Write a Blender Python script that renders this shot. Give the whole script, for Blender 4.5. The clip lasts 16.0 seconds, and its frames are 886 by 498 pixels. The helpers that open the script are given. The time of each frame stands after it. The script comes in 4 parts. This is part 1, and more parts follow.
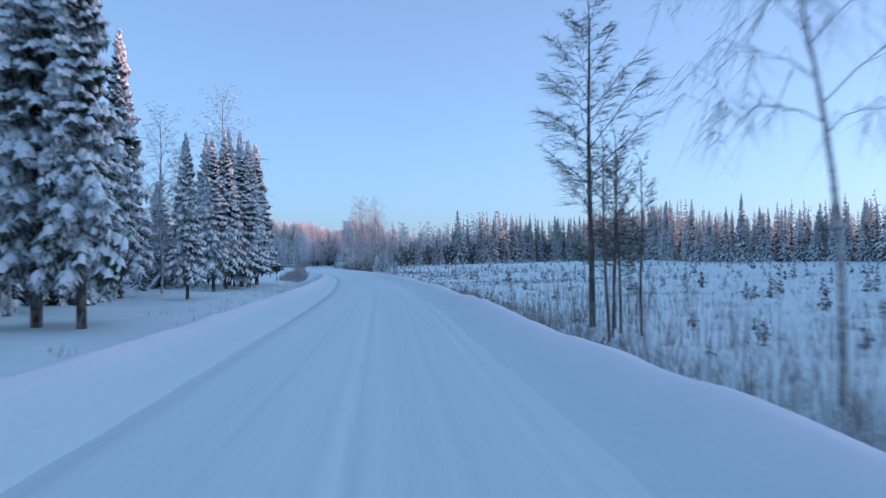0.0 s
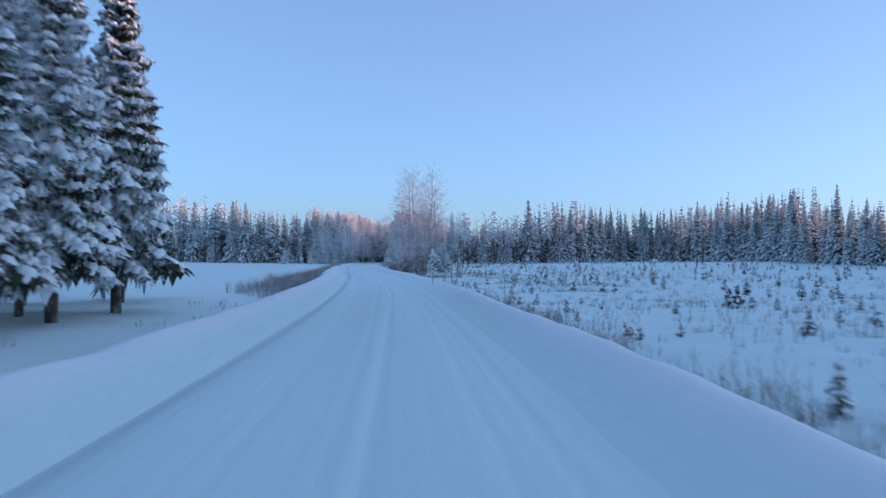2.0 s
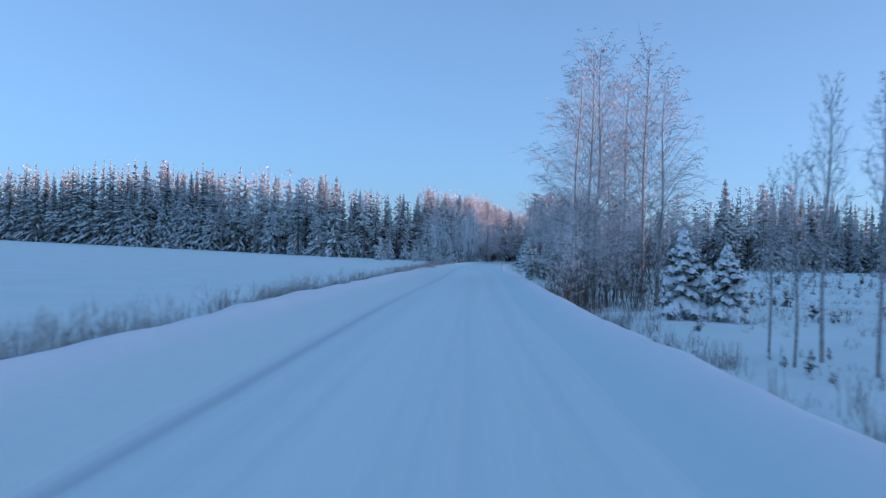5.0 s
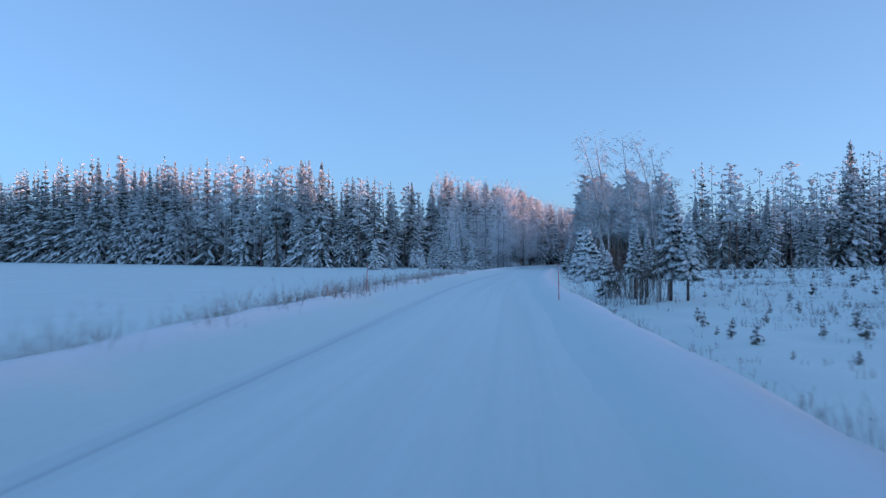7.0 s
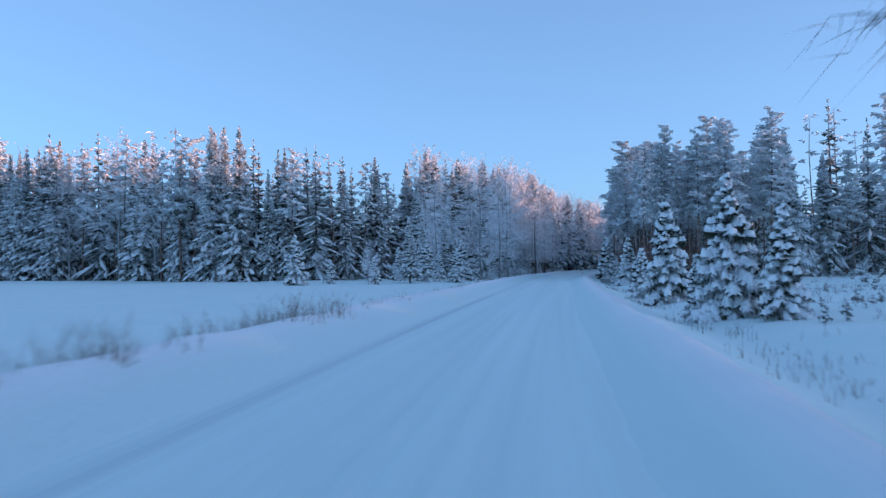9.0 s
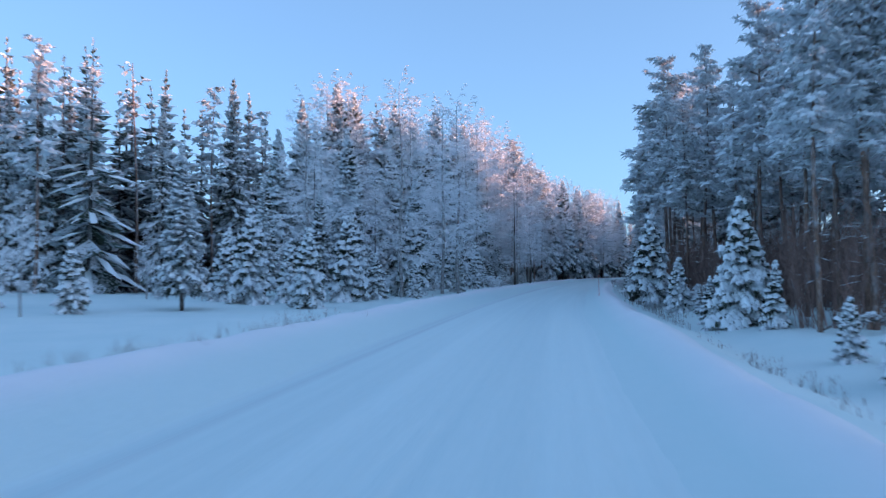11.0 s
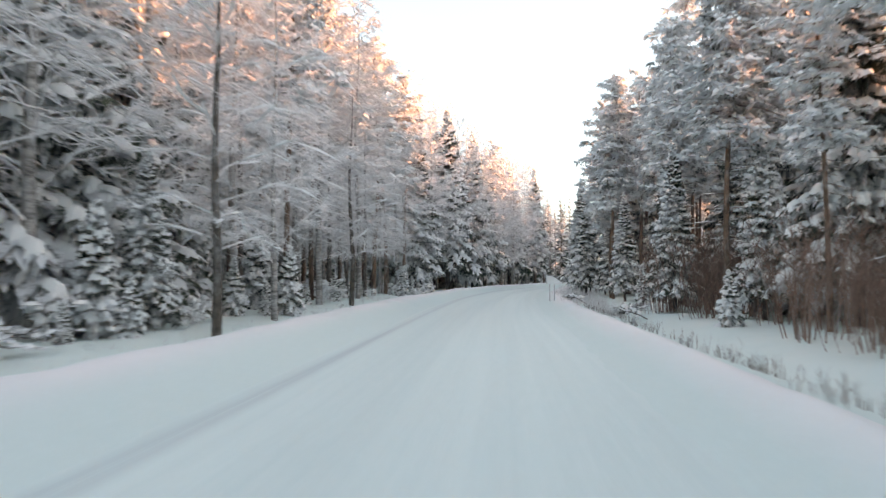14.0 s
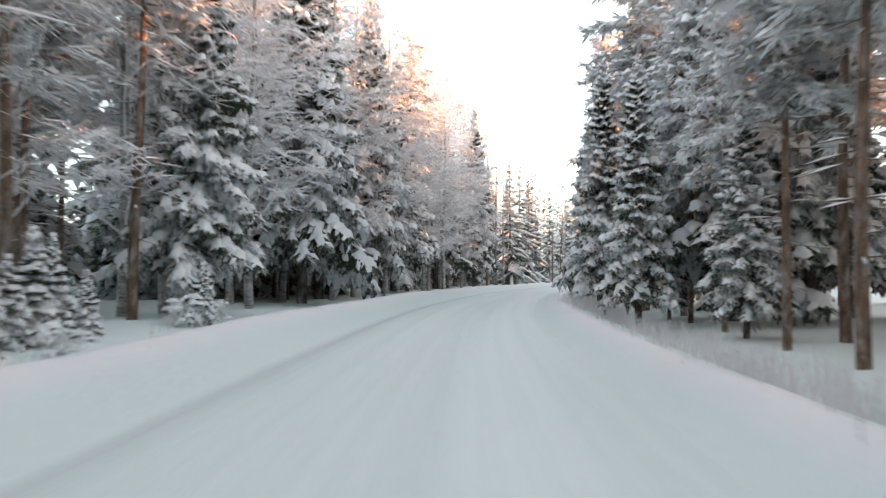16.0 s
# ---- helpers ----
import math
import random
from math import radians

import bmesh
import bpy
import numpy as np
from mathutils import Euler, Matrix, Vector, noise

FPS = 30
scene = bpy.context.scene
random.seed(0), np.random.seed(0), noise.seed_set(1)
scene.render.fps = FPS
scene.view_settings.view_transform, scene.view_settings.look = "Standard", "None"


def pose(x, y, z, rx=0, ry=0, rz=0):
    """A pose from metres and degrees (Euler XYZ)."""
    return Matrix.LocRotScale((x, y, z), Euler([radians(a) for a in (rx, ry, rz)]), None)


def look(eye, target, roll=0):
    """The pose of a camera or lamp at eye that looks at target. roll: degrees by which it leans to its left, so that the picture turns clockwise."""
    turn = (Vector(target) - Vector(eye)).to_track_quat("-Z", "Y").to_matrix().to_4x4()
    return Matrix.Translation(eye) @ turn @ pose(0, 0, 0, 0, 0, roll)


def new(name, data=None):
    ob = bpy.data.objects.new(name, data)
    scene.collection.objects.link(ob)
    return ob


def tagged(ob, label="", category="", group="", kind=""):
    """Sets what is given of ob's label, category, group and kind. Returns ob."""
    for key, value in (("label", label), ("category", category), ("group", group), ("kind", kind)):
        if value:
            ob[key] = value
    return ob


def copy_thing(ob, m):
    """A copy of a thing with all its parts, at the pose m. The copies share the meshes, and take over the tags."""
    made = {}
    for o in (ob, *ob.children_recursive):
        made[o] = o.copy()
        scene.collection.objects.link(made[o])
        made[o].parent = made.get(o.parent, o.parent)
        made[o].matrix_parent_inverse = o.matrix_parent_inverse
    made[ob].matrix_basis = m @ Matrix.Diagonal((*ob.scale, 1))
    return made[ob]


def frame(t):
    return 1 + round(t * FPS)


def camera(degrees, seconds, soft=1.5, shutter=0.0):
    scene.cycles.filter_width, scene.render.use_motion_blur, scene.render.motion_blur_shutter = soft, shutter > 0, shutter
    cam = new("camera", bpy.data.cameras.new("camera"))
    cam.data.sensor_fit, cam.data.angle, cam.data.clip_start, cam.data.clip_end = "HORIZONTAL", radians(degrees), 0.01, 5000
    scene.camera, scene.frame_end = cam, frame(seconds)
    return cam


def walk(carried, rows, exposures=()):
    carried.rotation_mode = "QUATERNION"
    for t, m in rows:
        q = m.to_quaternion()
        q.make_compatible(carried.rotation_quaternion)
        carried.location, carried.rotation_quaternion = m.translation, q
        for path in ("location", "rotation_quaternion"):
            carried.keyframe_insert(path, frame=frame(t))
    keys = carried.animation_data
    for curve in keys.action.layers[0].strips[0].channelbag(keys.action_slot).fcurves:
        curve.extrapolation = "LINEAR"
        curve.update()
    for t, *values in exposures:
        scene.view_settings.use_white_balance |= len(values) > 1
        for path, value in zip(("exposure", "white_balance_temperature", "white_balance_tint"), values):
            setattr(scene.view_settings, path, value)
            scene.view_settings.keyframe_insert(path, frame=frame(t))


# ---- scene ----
cam = camera(60.0, 16.0, soft=1.35, shutter=0.25)
PATH = [
    (0, (0.00, 0.00, 1.46), (1.397, 9.902, 1.631), -0.79),
    (0.5, (0.79, 11.72, 1.46), (2.092, 21.637, 1.627), -0.96),
    (1, (1.53, 23.43, 1.46), (2.570, 33.373, 1.618), -0.62),
    (1.5, (2.10, 35.08, 1.46), (2.974, 45.040, 1.626), -0.52),
    (2, (2.45, 46.67, 1.46), (3.128, 56.648, 1.604), 0.12),
    (2.5, (2.65, 58.25, 1.46), (3.097, 68.241, 1.530), 0.72),
    (3, (2.72, 69.89, 1.46), (2.882, 79.886, 1.482), 0.58),
    (3.5, (2.57, 81.63, 1.46), (2.356, 91.624, 1.481), 0.76),
    (4, (2.23, 93.51, 1.46), (1.617, 103.493, 1.485), 0.94),
    (4.5, (1.70, 105.49, 1.46), (0.833, 115.451, 1.539), 1.44),
    (5, (1.06, 117.51, 1.46), (0.049, 127.457, 1.555), 2.05),
    (7.5, (-1.41, 178.48, 1.46), (-3.005, 188.345, 1.636), -0.67),
    (8, (-2.22, 190.63, 1.46), (-3.830, 200.497, 1.652), -1.17),
    (8.5, (-3.00, 202.78, 1.46), (-4.608, 212.644, 1.683), -1.19),
    (11, (-4.12, 263.69, 1.46), (-5.620, 273.574, 1.786), -0.30),
    (11.5, (-4.41, 275.80, 1.46), (-5.704, 285.709, 1.788), -0.17),
    (12, (-4.44, 287.90, 1.46), (-5.486, 297.842, 1.781), 0.04),
    (12.5, (-4.30, 299.95, 1.46), (-5.243, 309.896, 1.796), -0.58),
    (13, (-3.95, 311.91, 1.46), (-4.728, 321.877, 1.805), -0.43),
    (13.5, (-3.48, 323.81, 1.46), (-3.875, 333.792, 1.842), -0.55),
    (14, (-2.89, 335.63, 1.46), (-3.012, 345.618, 1.819), -0.26),
    (14.5, (-2.19, 347.37, 1.46), (-1.985, 357.361, 1.832), 0.39),
    (15, (-1.48, 359.05, 1.46), (-1.061, 369.030, 1.839), 0.44),
    (15.5, (-0.68, 370.63, 1.46), (-0.043, 380.607, 1.805), 0.30),
    (16, (0.17, 382.19, 1.46), (1.050, 392.148, 1.785), 0.27),
]
EXPOSURES = [
    (0.0, 2.55, 6600, 15), (4.5, 2.26, 6150, 12), (8.5, 2.36, 6150, 11), (11.0, 2.65, 6350, 10), (11.6, 2.75, 7200, 11),
    (12.0, 3.05, 9200, 13), (12.4, 3.38, 12400, 18), (14.0, 3.87, 15700, 21), (16.0, 4.08, 16300, 22),
]
walk(cam, [(t, look(eye, target, roll)) for t, eye, target, roll in PATH], EXPOSURES)

# ---- daylight: a low winter sun behind the woods on the far side of the clearing ----
SUN_BEARING, SUN_HEIGHT = 93.0, 1.9
world = bpy.data.worlds.new("winter_sky")
scene.world = world
world.use_nodes = True
wn = world.node_tree
sky = wn.nodes.new("ShaderNodeTexSky")
sky.sky_type = "NISHITA"
sky.sun_disc = False
sky.sun_elevation = radians(SUN_HEIGHT)
sky.sun_rotation = radians(SUN_BEARING)
sky.altitude = 100
sky.air_density, sky.dust_density, sky.ozone_density = 0.55, 1.3, 4.4
soften = wn.nodes.new("ShaderNodeHueSaturation")
soften.inputs["Saturation"].default_value = 0.82
soften.inputs["Hue"].default_value = 0.5
even = wn.nodes.new("ShaderNodeGamma")
even.inputs["Gamma"].default_value = 0.60
wn.links.new(sky.outputs[0], even.inputs["Color"])
wn.links.new(even.outputs[0], soften.inputs["Color"])
wn.links.new(soften.outputs[0], wn.nodes["Background"].inputs[0])
wn.nodes["Background"].inputs[1].default_value = 0.15
sun = new("sun", bpy.data.lights.new("sun", "SUN"))
sun.data.energy, sun.data.angle, sun.data.color = 1.35, radians(0.6), (1.0, 0.50, 0.36)
sb, sh = radians(SUN_BEARING), radians(SUN_HEIGHT)
sun.matrix_world = look((0, 0, 0), (-math.sin(sb) * math.cos(sh), -math.cos(sb) * math.cos(sh), -math.sin(sh)))
sun.location = (0, 0, 60)


# ---- materials ----
def shader(name, rough=0.8):
    m = bpy.data.materials.new(name)
    m.use_nodes = True
    b = m.node_tree.nodes["Principled BSDF"]
    b.inputs["Roughness"].default_value = rough
    b.inputs["Specular IOR Level"].default_value = 0.25
    return m, m.node_tree, b


def noisy(nt, scale, detail=4.0, rough=0.6, stretch=(1, 1, 1), coords="Object"):
    tc, mp, nz = nt.nodes.new("ShaderNodeTexCoord"), nt.nodes.new("ShaderNodeMapping"), nt.nodes.new("ShaderNodeTexNoise")
    mp.inputs["Scale"].default_value = stretch
    nz.inputs["Scale"].default_value, nz.inputs["Detail"].default_value, nz.inputs["Roughness"].default_value = scale, detail, rough
    nt.links.new(tc.outputs[coords], mp.inputs[0])
    nt.links.new(mp.outputs[0], nz.inputs["Vector"])
    return nz


def ramp(nt, source, stops):
    r = nt.nodes.new("ShaderNodeValToRGB")
    while len(r.color_ramp.elements) < len(stops):
        r.color_ramp.elements.new(0.5)
    for e, (at, col) in zip(r.color_ramp.elements, stops):
        e.position, e.color = at, (*col, 1)
    nt.links.new(source, r.inputs[0])
    return r


def mixed(nt, fac, a, b, mode="MIX"):
    x = nt.nodes.new("ShaderNodeMix")
    x.data_type, x.blend_type = "RGBA", mode
    for value, socket in ((fac, x.inputs[0]), (a, x.inputs[6]), (b, x.inputs[7])):
        if isinstance(value, (int, float)):
            socket.default_value = value
        elif isinstance(value, tuple):
            socket.default_value = (*value, 1)
        else:
            nt.links.new(value, socket)
    return x.outputs[2]


def bumped(nt, b, height, strength, dist):
    bp = nt.nodes.new("ShaderNodeBump")
    bp.inputs["Strength"].default_value, bp.inputs["Distance"].default_value = strength, dist
    nt.links.new(height, bp.inputs["Height"])
    nt.links.new(bp.outputs[0], b.inputs["Normal"])


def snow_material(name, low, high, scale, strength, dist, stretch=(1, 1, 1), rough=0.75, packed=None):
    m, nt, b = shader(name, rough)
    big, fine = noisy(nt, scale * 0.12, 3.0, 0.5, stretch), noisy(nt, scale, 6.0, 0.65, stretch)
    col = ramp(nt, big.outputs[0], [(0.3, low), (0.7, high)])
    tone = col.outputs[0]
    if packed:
        # packed foot like the road; fresh crest with horizon glow painted into its colour
        fresh_glow = nt.nodes.new("ShaderNodeAttribute")
        fresh_glow.attribute_name = "fresh_glow"
        tone = mixed(nt, fresh_glow.outputs["Fac"], packed, tone)
    nt.links.new(mixed(nt, 0.18, tone, fine.outputs[0], "SOFT_LIGHT"), b.inputs["Base Color"])
    bumped(nt, b, fine.outputs[0], strength, dist)
    return m


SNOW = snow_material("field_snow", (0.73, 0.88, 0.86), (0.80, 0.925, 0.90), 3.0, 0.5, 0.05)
# crest tone: fresh ploughed snow with the pinkish skyglow mixed into the colour
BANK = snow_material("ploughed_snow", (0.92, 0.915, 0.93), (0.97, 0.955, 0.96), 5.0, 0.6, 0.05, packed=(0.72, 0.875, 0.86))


def road_material():
    """Packed snow: lane streaks, scraped grey strips, painted groove shade and a fine grain."""
    m, nt, b = shader("packed_snow", 0.62)
    at_lane = nt.nodes.new("ShaderNodeAttribute")
    at_lane.attribute_name = "lane"
    sets = []
    for scale, detail in (((5.0, 0.035, 1), 4.0), ((1.1, 0.02, 1), 2.0), ((14.0, 1.6, 1), 4.0)):
        mp, nz = nt.nodes.new("ShaderNodeMapping"), nt.nodes.new("ShaderNodeTexNoise")
        mp.inputs["Scale"].default_value = scale
        nz.inputs["Scale"].default_value, nz.inputs["Detail"].default_value = 1.0, detail
        nt.links.new(at_lane.outputs["Vector"], mp.inputs[0])
        nt.links.new(mp.outputs[0], nz.inputs["Vector"])
        sets.append(nz.outputs[0])
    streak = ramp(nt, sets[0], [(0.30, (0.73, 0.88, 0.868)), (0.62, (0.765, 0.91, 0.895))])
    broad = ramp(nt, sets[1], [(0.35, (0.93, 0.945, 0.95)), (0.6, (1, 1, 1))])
    col = mixed(nt, 1.0, streak.outputs[0], broad.outputs[0], "MULTIPLY")
    grained = mixed(nt, 0.15, col, sets[2], "SOFT_LIGHT")
    # the scraped, gritty line along the shoulder, with the groove's shade painted in
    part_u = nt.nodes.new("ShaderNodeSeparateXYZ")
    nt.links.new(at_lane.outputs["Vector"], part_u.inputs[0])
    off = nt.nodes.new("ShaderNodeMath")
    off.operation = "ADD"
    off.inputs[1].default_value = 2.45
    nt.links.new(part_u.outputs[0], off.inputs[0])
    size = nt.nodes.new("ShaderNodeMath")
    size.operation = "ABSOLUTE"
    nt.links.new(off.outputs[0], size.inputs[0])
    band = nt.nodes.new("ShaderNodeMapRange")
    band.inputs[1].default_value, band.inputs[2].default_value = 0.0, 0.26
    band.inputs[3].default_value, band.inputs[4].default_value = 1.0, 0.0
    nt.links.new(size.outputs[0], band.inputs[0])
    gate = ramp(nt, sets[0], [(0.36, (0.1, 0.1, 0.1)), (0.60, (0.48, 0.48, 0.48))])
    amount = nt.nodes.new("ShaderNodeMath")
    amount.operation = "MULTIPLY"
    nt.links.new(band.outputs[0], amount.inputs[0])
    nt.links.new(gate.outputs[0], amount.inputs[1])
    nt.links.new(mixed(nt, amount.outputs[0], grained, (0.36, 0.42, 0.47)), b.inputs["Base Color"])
    bumped(nt, b, sets[2], 0.4, 0.015)
    return m


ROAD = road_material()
TREE_SNOW = snow_material("branch_snow", (0.86, 0.91, 0.92), (0.93, 0.96, 0.96), 9.0, 0.5, 0.03)


def flecked(name, dark, light, frost, amount, scale, rough=0.85):
    """Needles, twigs or stems with hoarfrost on them in patches."""
    m, nt, b = shader(name, rough)
    a, c = noisy(nt, scale, 3.0, 0.6), noisy(nt, scale * 0.13, 2.0, 0.5)
    info = nt.nodes.new("ShaderNodeObjectInfo")
    isl = nt.nodes.new("ShaderNodeNewGeometry")
    green = mixed(nt, isl.outputs["Random Per Island"], dark, light)
    add = nt.nodes.new("ShaderNodeMath")
    add.operation = "ADD"
    nt.links.new(a.outputs[0], add.inputs[0])
    nt.links.new(c.outputs[0], add.inputs[1])
    f = ramp(nt, add.outputs[0], [(0.5 * (1.15 - amount * 0.5), (0, 0, 0)), (0.5 * (1.35 - amount * 0.5), (1, 1, 1))])
    add.use_clamp = False
    half = nt.nodes.new("ShaderNodeMath")
    half.operation = "MULTIPLY"
    half.inputs[1].default_value = 0.5
    nt.links.new(add.outputs[0], half.inputs[0])
    nt.links.new(half.outputs[0], f.inputs[0])
    tone = mixed(nt, f.outputs[0], green, frost)
    hv = nt.nodes.new("ShaderNodeHueSaturation")
    mr = nt.nodes.new("ShaderNodeMapRange")
    mr.inputs[3].default_value, mr.inputs[4].default_value = 0.8, 1.2
    nt.links.new(info.outputs["Random"], mr.inputs[0])
    nt.links.new(mr.outputs[0], hv.inputs["Value"])
    nt.links.new(tone, hv.inputs["Color"])
    nt.links.new(hv.outputs[0], b.inputs["Base Color"])
    return m


NEEDLES = flecked("spruce_needles", (0.036, 0.050, 0.034), (0.085, 0.10, 0.068), (0.76, 0.79, 0.81), 0.5, 5.0)
PINE_NEEDLES = flecked("pine_needles", (0.04, 0.056, 0.038), (0.085, 0.10, 0.07), (0.80, 0.82, 0.84), 0.82, 5.0)
FROST_TWIGS = flecked("frosted_twigs", (0.22, 0.19, 0.18), (0.37, 0.34, 0.325), (0.82, 0.82, 0.83), 0.95, 4.0)
BARE_TWIGS = flecked("dark_twigs", (0.075, 0.06, 0.052), (0.15, 0.12, 0.10), (0.45, 0.45, 0.47), 0.2, 4.0)
BROWN_STEMS = flecked("brown_stems", (0.19, 0.115, 0.095), (0.31, 0.20, 0.165), (0.42, 0.40, 0.41), 0.1, 5.0)
DRY_STEMS = flecked("dry_stems", (0.13, 0.095, 0.075), (0.28, 0.22, 0.18), (0.55, 0.55, 0.56), 0.45, 6.0)
BIRCH_TWIGS = flecked("birch_twigs", (0.095, 0.088, 0.084), (0.19, 0.178, 0.17), (0.62, 0.63, 0.65), 0.55, 4.0)


def bark(name, dark, light, scale, stretch, frost=0.35):
    m, nt, b = shader(name, 0.9)
    n = noisy(nt, scale, 5.0, 0.7, stretch)
    c = ramp(nt, n.outputs[0], [(0.35, dark), (0.65, light)])
    rime = noisy(nt, 2.6, 5.0, 0.7, (1, 1, 0.5))
    where = ramp(nt, rime.outputs[0], [(0.48, (0, 0, 0)), (0.68, (frost, frost, frost))])
    nt.links.new(mixed(nt, where.outputs[0], c.outputs[0], (0.72, 0.74, 0.76)), b.inputs["Base Color"])
    bumped(nt, b, n.outputs[0], 0.8, 0.02)
    return m


SPRUCE_BARK = bark("spruce_bark", (0.045, 0.036, 0.03), (0.14, 0.11, 0.095), 7.0, (1, 1, 0.4))
PINE_BARK = bark("pine_bark", (0.09, 0.058, 0.045), (0.29, 0.175, 0.125), 7.0, (1, 1, 0.35), 0.4)
BIRCH_BARK = bark("birch_bark", (0.11, 0.10, 0.095), (0.56, 0.54, 0.52), 5.0, (0.5, 0.5, 2.2), 0.6)
ALDER_BARK = bark("alder_bark", (0.05, 0.042, 0.037), (0.17, 0.14, 0.12), 8.0, (1, 1, 0.5))


def plain(name, col, rough=0.6, spread=0.12):
    m, nt, b = shader(name, rough)
    n = noisy(nt, 14.0)
    c = ramp(nt, n.outputs[0], [(0.3, tuple(v * (1 - spread) for v in col)), (0.7, tuple(min(1, v * (1 + spread)) for v in col))])
    nt.links.new(c.outputs[0], b.inputs["Base Color"])
    return m


STAKE_RED = plain("stake_red", (0.62, 0.09, 0.05), 0.5)
FROSTED_METAL = plain("frosted_metal", (0.62, 0.63, 0.65), 0.7)


# ---- mesh helpers ----
class Soup:
    """Triangles with a material slot each."""

    def __init__(self):
        self.v, self.f, self.m = [], [], []

    def add(self, verts, faces, slot=0):
        n = len(self.v)
        self.v.extend(verts)
        for f in faces:
            self.f.append((f[0] + n, f[1] + n, f[2] + n))
            self.m.append(slot)

    def arrays(self):
        return np.array(self.v, "f4").reshape(-1, 3), np.array(self.f, "i4").reshape(-1, 3), np.array(self.m, "i4")


def mesh_of(name, v, f, mats, slots=None, smooth=False):
    me = bpy.data.meshes.new(name)
    me.vertices.add(len(v))
    me.vertices.foreach_set("co", np.ascontiguousarray(v, "f4").ravel())
    me.loops.add(3 * len(f))
    me.loops.foreach_set("vertex_index", np.ascontiguousarray(f, "i4").ravel())
    me.polygons.add(len(f))
    me.polygons.foreach_set("loop_start", np.arange(0, 3 * len(f), 3, dtype="i4"))
    if slots is not None:
        me.polygons.foreach_set("material_index", np.ascontiguousarray(slots, "i4"))
    me.polygons.foreach_set("use_smooth", np.full(len(f), smooth, dtype=bool))
    for m in mats:
        me.materials.append(m)
    me.update(calc_edges=True)
    return me


def part(name, soup, material, parent, label="", smooth=False):
    v, f, _ = soup.arrays()
    ob = new(name, mesh_of(name, v, f, [material], None, smooth))
    ob.parent = parent
    return tagged(ob, label=label) if label else ob


def tube(s, pts, radii, sides, slot=0, cap=False):
    """A tapered tube along points."""
    verts, faces = [], []
    for i, p in enumerate(pts):
        p = Vector(p)
        d = Vector(pts[min(i + 1, len(pts) - 1)]) - Vector(pts[max(i - 1, 0)])
        d.normalize()
        a = d.cross(Vector((0.31, 0.95, 0.05)))
        if a.length < 0.1:
            a = d.cross(Vector((1, 0, 0)))
        a.normalize()
        b = d.cross(a)
        for k in range(sides):
            w = 2 * math.pi * k / sides
            verts.append(tuple(p + (a * math.cos(w) + b * math.sin(w)) * radii[i]))
    for i in range(len(pts) - 1):
        for k in range(sides):
            q, r = i * sides + k, i * sides + (k + 1) % sides
            faces += [(q, r, r + sides), (q, r + sides, q + sides)]
    if cap:
        verts += [tuple(pts[-1]), tuple(pts[0])]
        e, n = (len(pts) - 1) * sides, len(verts)
        for k in range(sides):
            faces += [(e + k, e + (k + 1) % sides, n - 2), ((k + 1) % sides, k, n - 1)]
    s.add(verts, faces, slot)


def lump(s, c, along, side, la, lb, th, rnd, slot=0, n=6, round_top=False):
    """A pillow of snow: a raised middle and a rim that sags over the edge."""
    up = along.cross(side)
    if up.z < 0:
        up = -up
    verts = [tuple(c + up * th)]
    w0 = rnd.random() * 6
    if round_top:
        inner, outer = [], []
        for k in range(n):
            w, j = w0 + 2 * math.pi * k / n, rnd.uniform(0.72, 1.22)
            ray = along * (la * math.cos(w) * j) + side * (lb * math.sin(w) * j)
            inner.append(tuple(c + ray * 0.62 + up * (th * rnd.uniform(0.6, 0.85))))
            outer.append(tuple(c + ray - up * (0.25 * th) - Vector((0, 0, 0.35 * th))))
        faces = []
        for k in range(n):
            q = (k + 1) % n
            faces += [(0, 1 + k, 1 + q), (1 + k, 1 + n + k, 1 + n + q), (1 + k, 1 + n + q, 1 + q)]
        s.add(verts + inner + outer, faces, slot)
        return
    for k in range(n):
        w = w0 + 2 * math.pi * k / n
        j = rnd.uniform(0.75, 1.2)
        verts.append(tuple(c + along * (la * math.cos(w) * j) + side * (lb * math.sin(w) * j) - up * (0.25 * th) + Vector((0, 0, -0.2 * th))))
    s.add(verts, [(0, 1 + k, 1 + (k + 1) % n) for k in range(n)], slot)


def blade(s, a, b, width, sag, slot=0):
    """A drooping spray of needles: a kite from a to b."""
    d = b - a
    side = Vector((-d.y, d.x, 0))
    if side.length < 1e-4:
        side = Vector((1, 0, 0))
    side.normalize()
    m = a + d * 0.45
    s.add([tuple(a), tuple(m + side * width), tuple(b - Vector((0, 0, sag))), tuple(m - side * width - Vector((0, 0, sag * 0.6)))], [(0, 1, 2), (0, 2, 3)], slot)


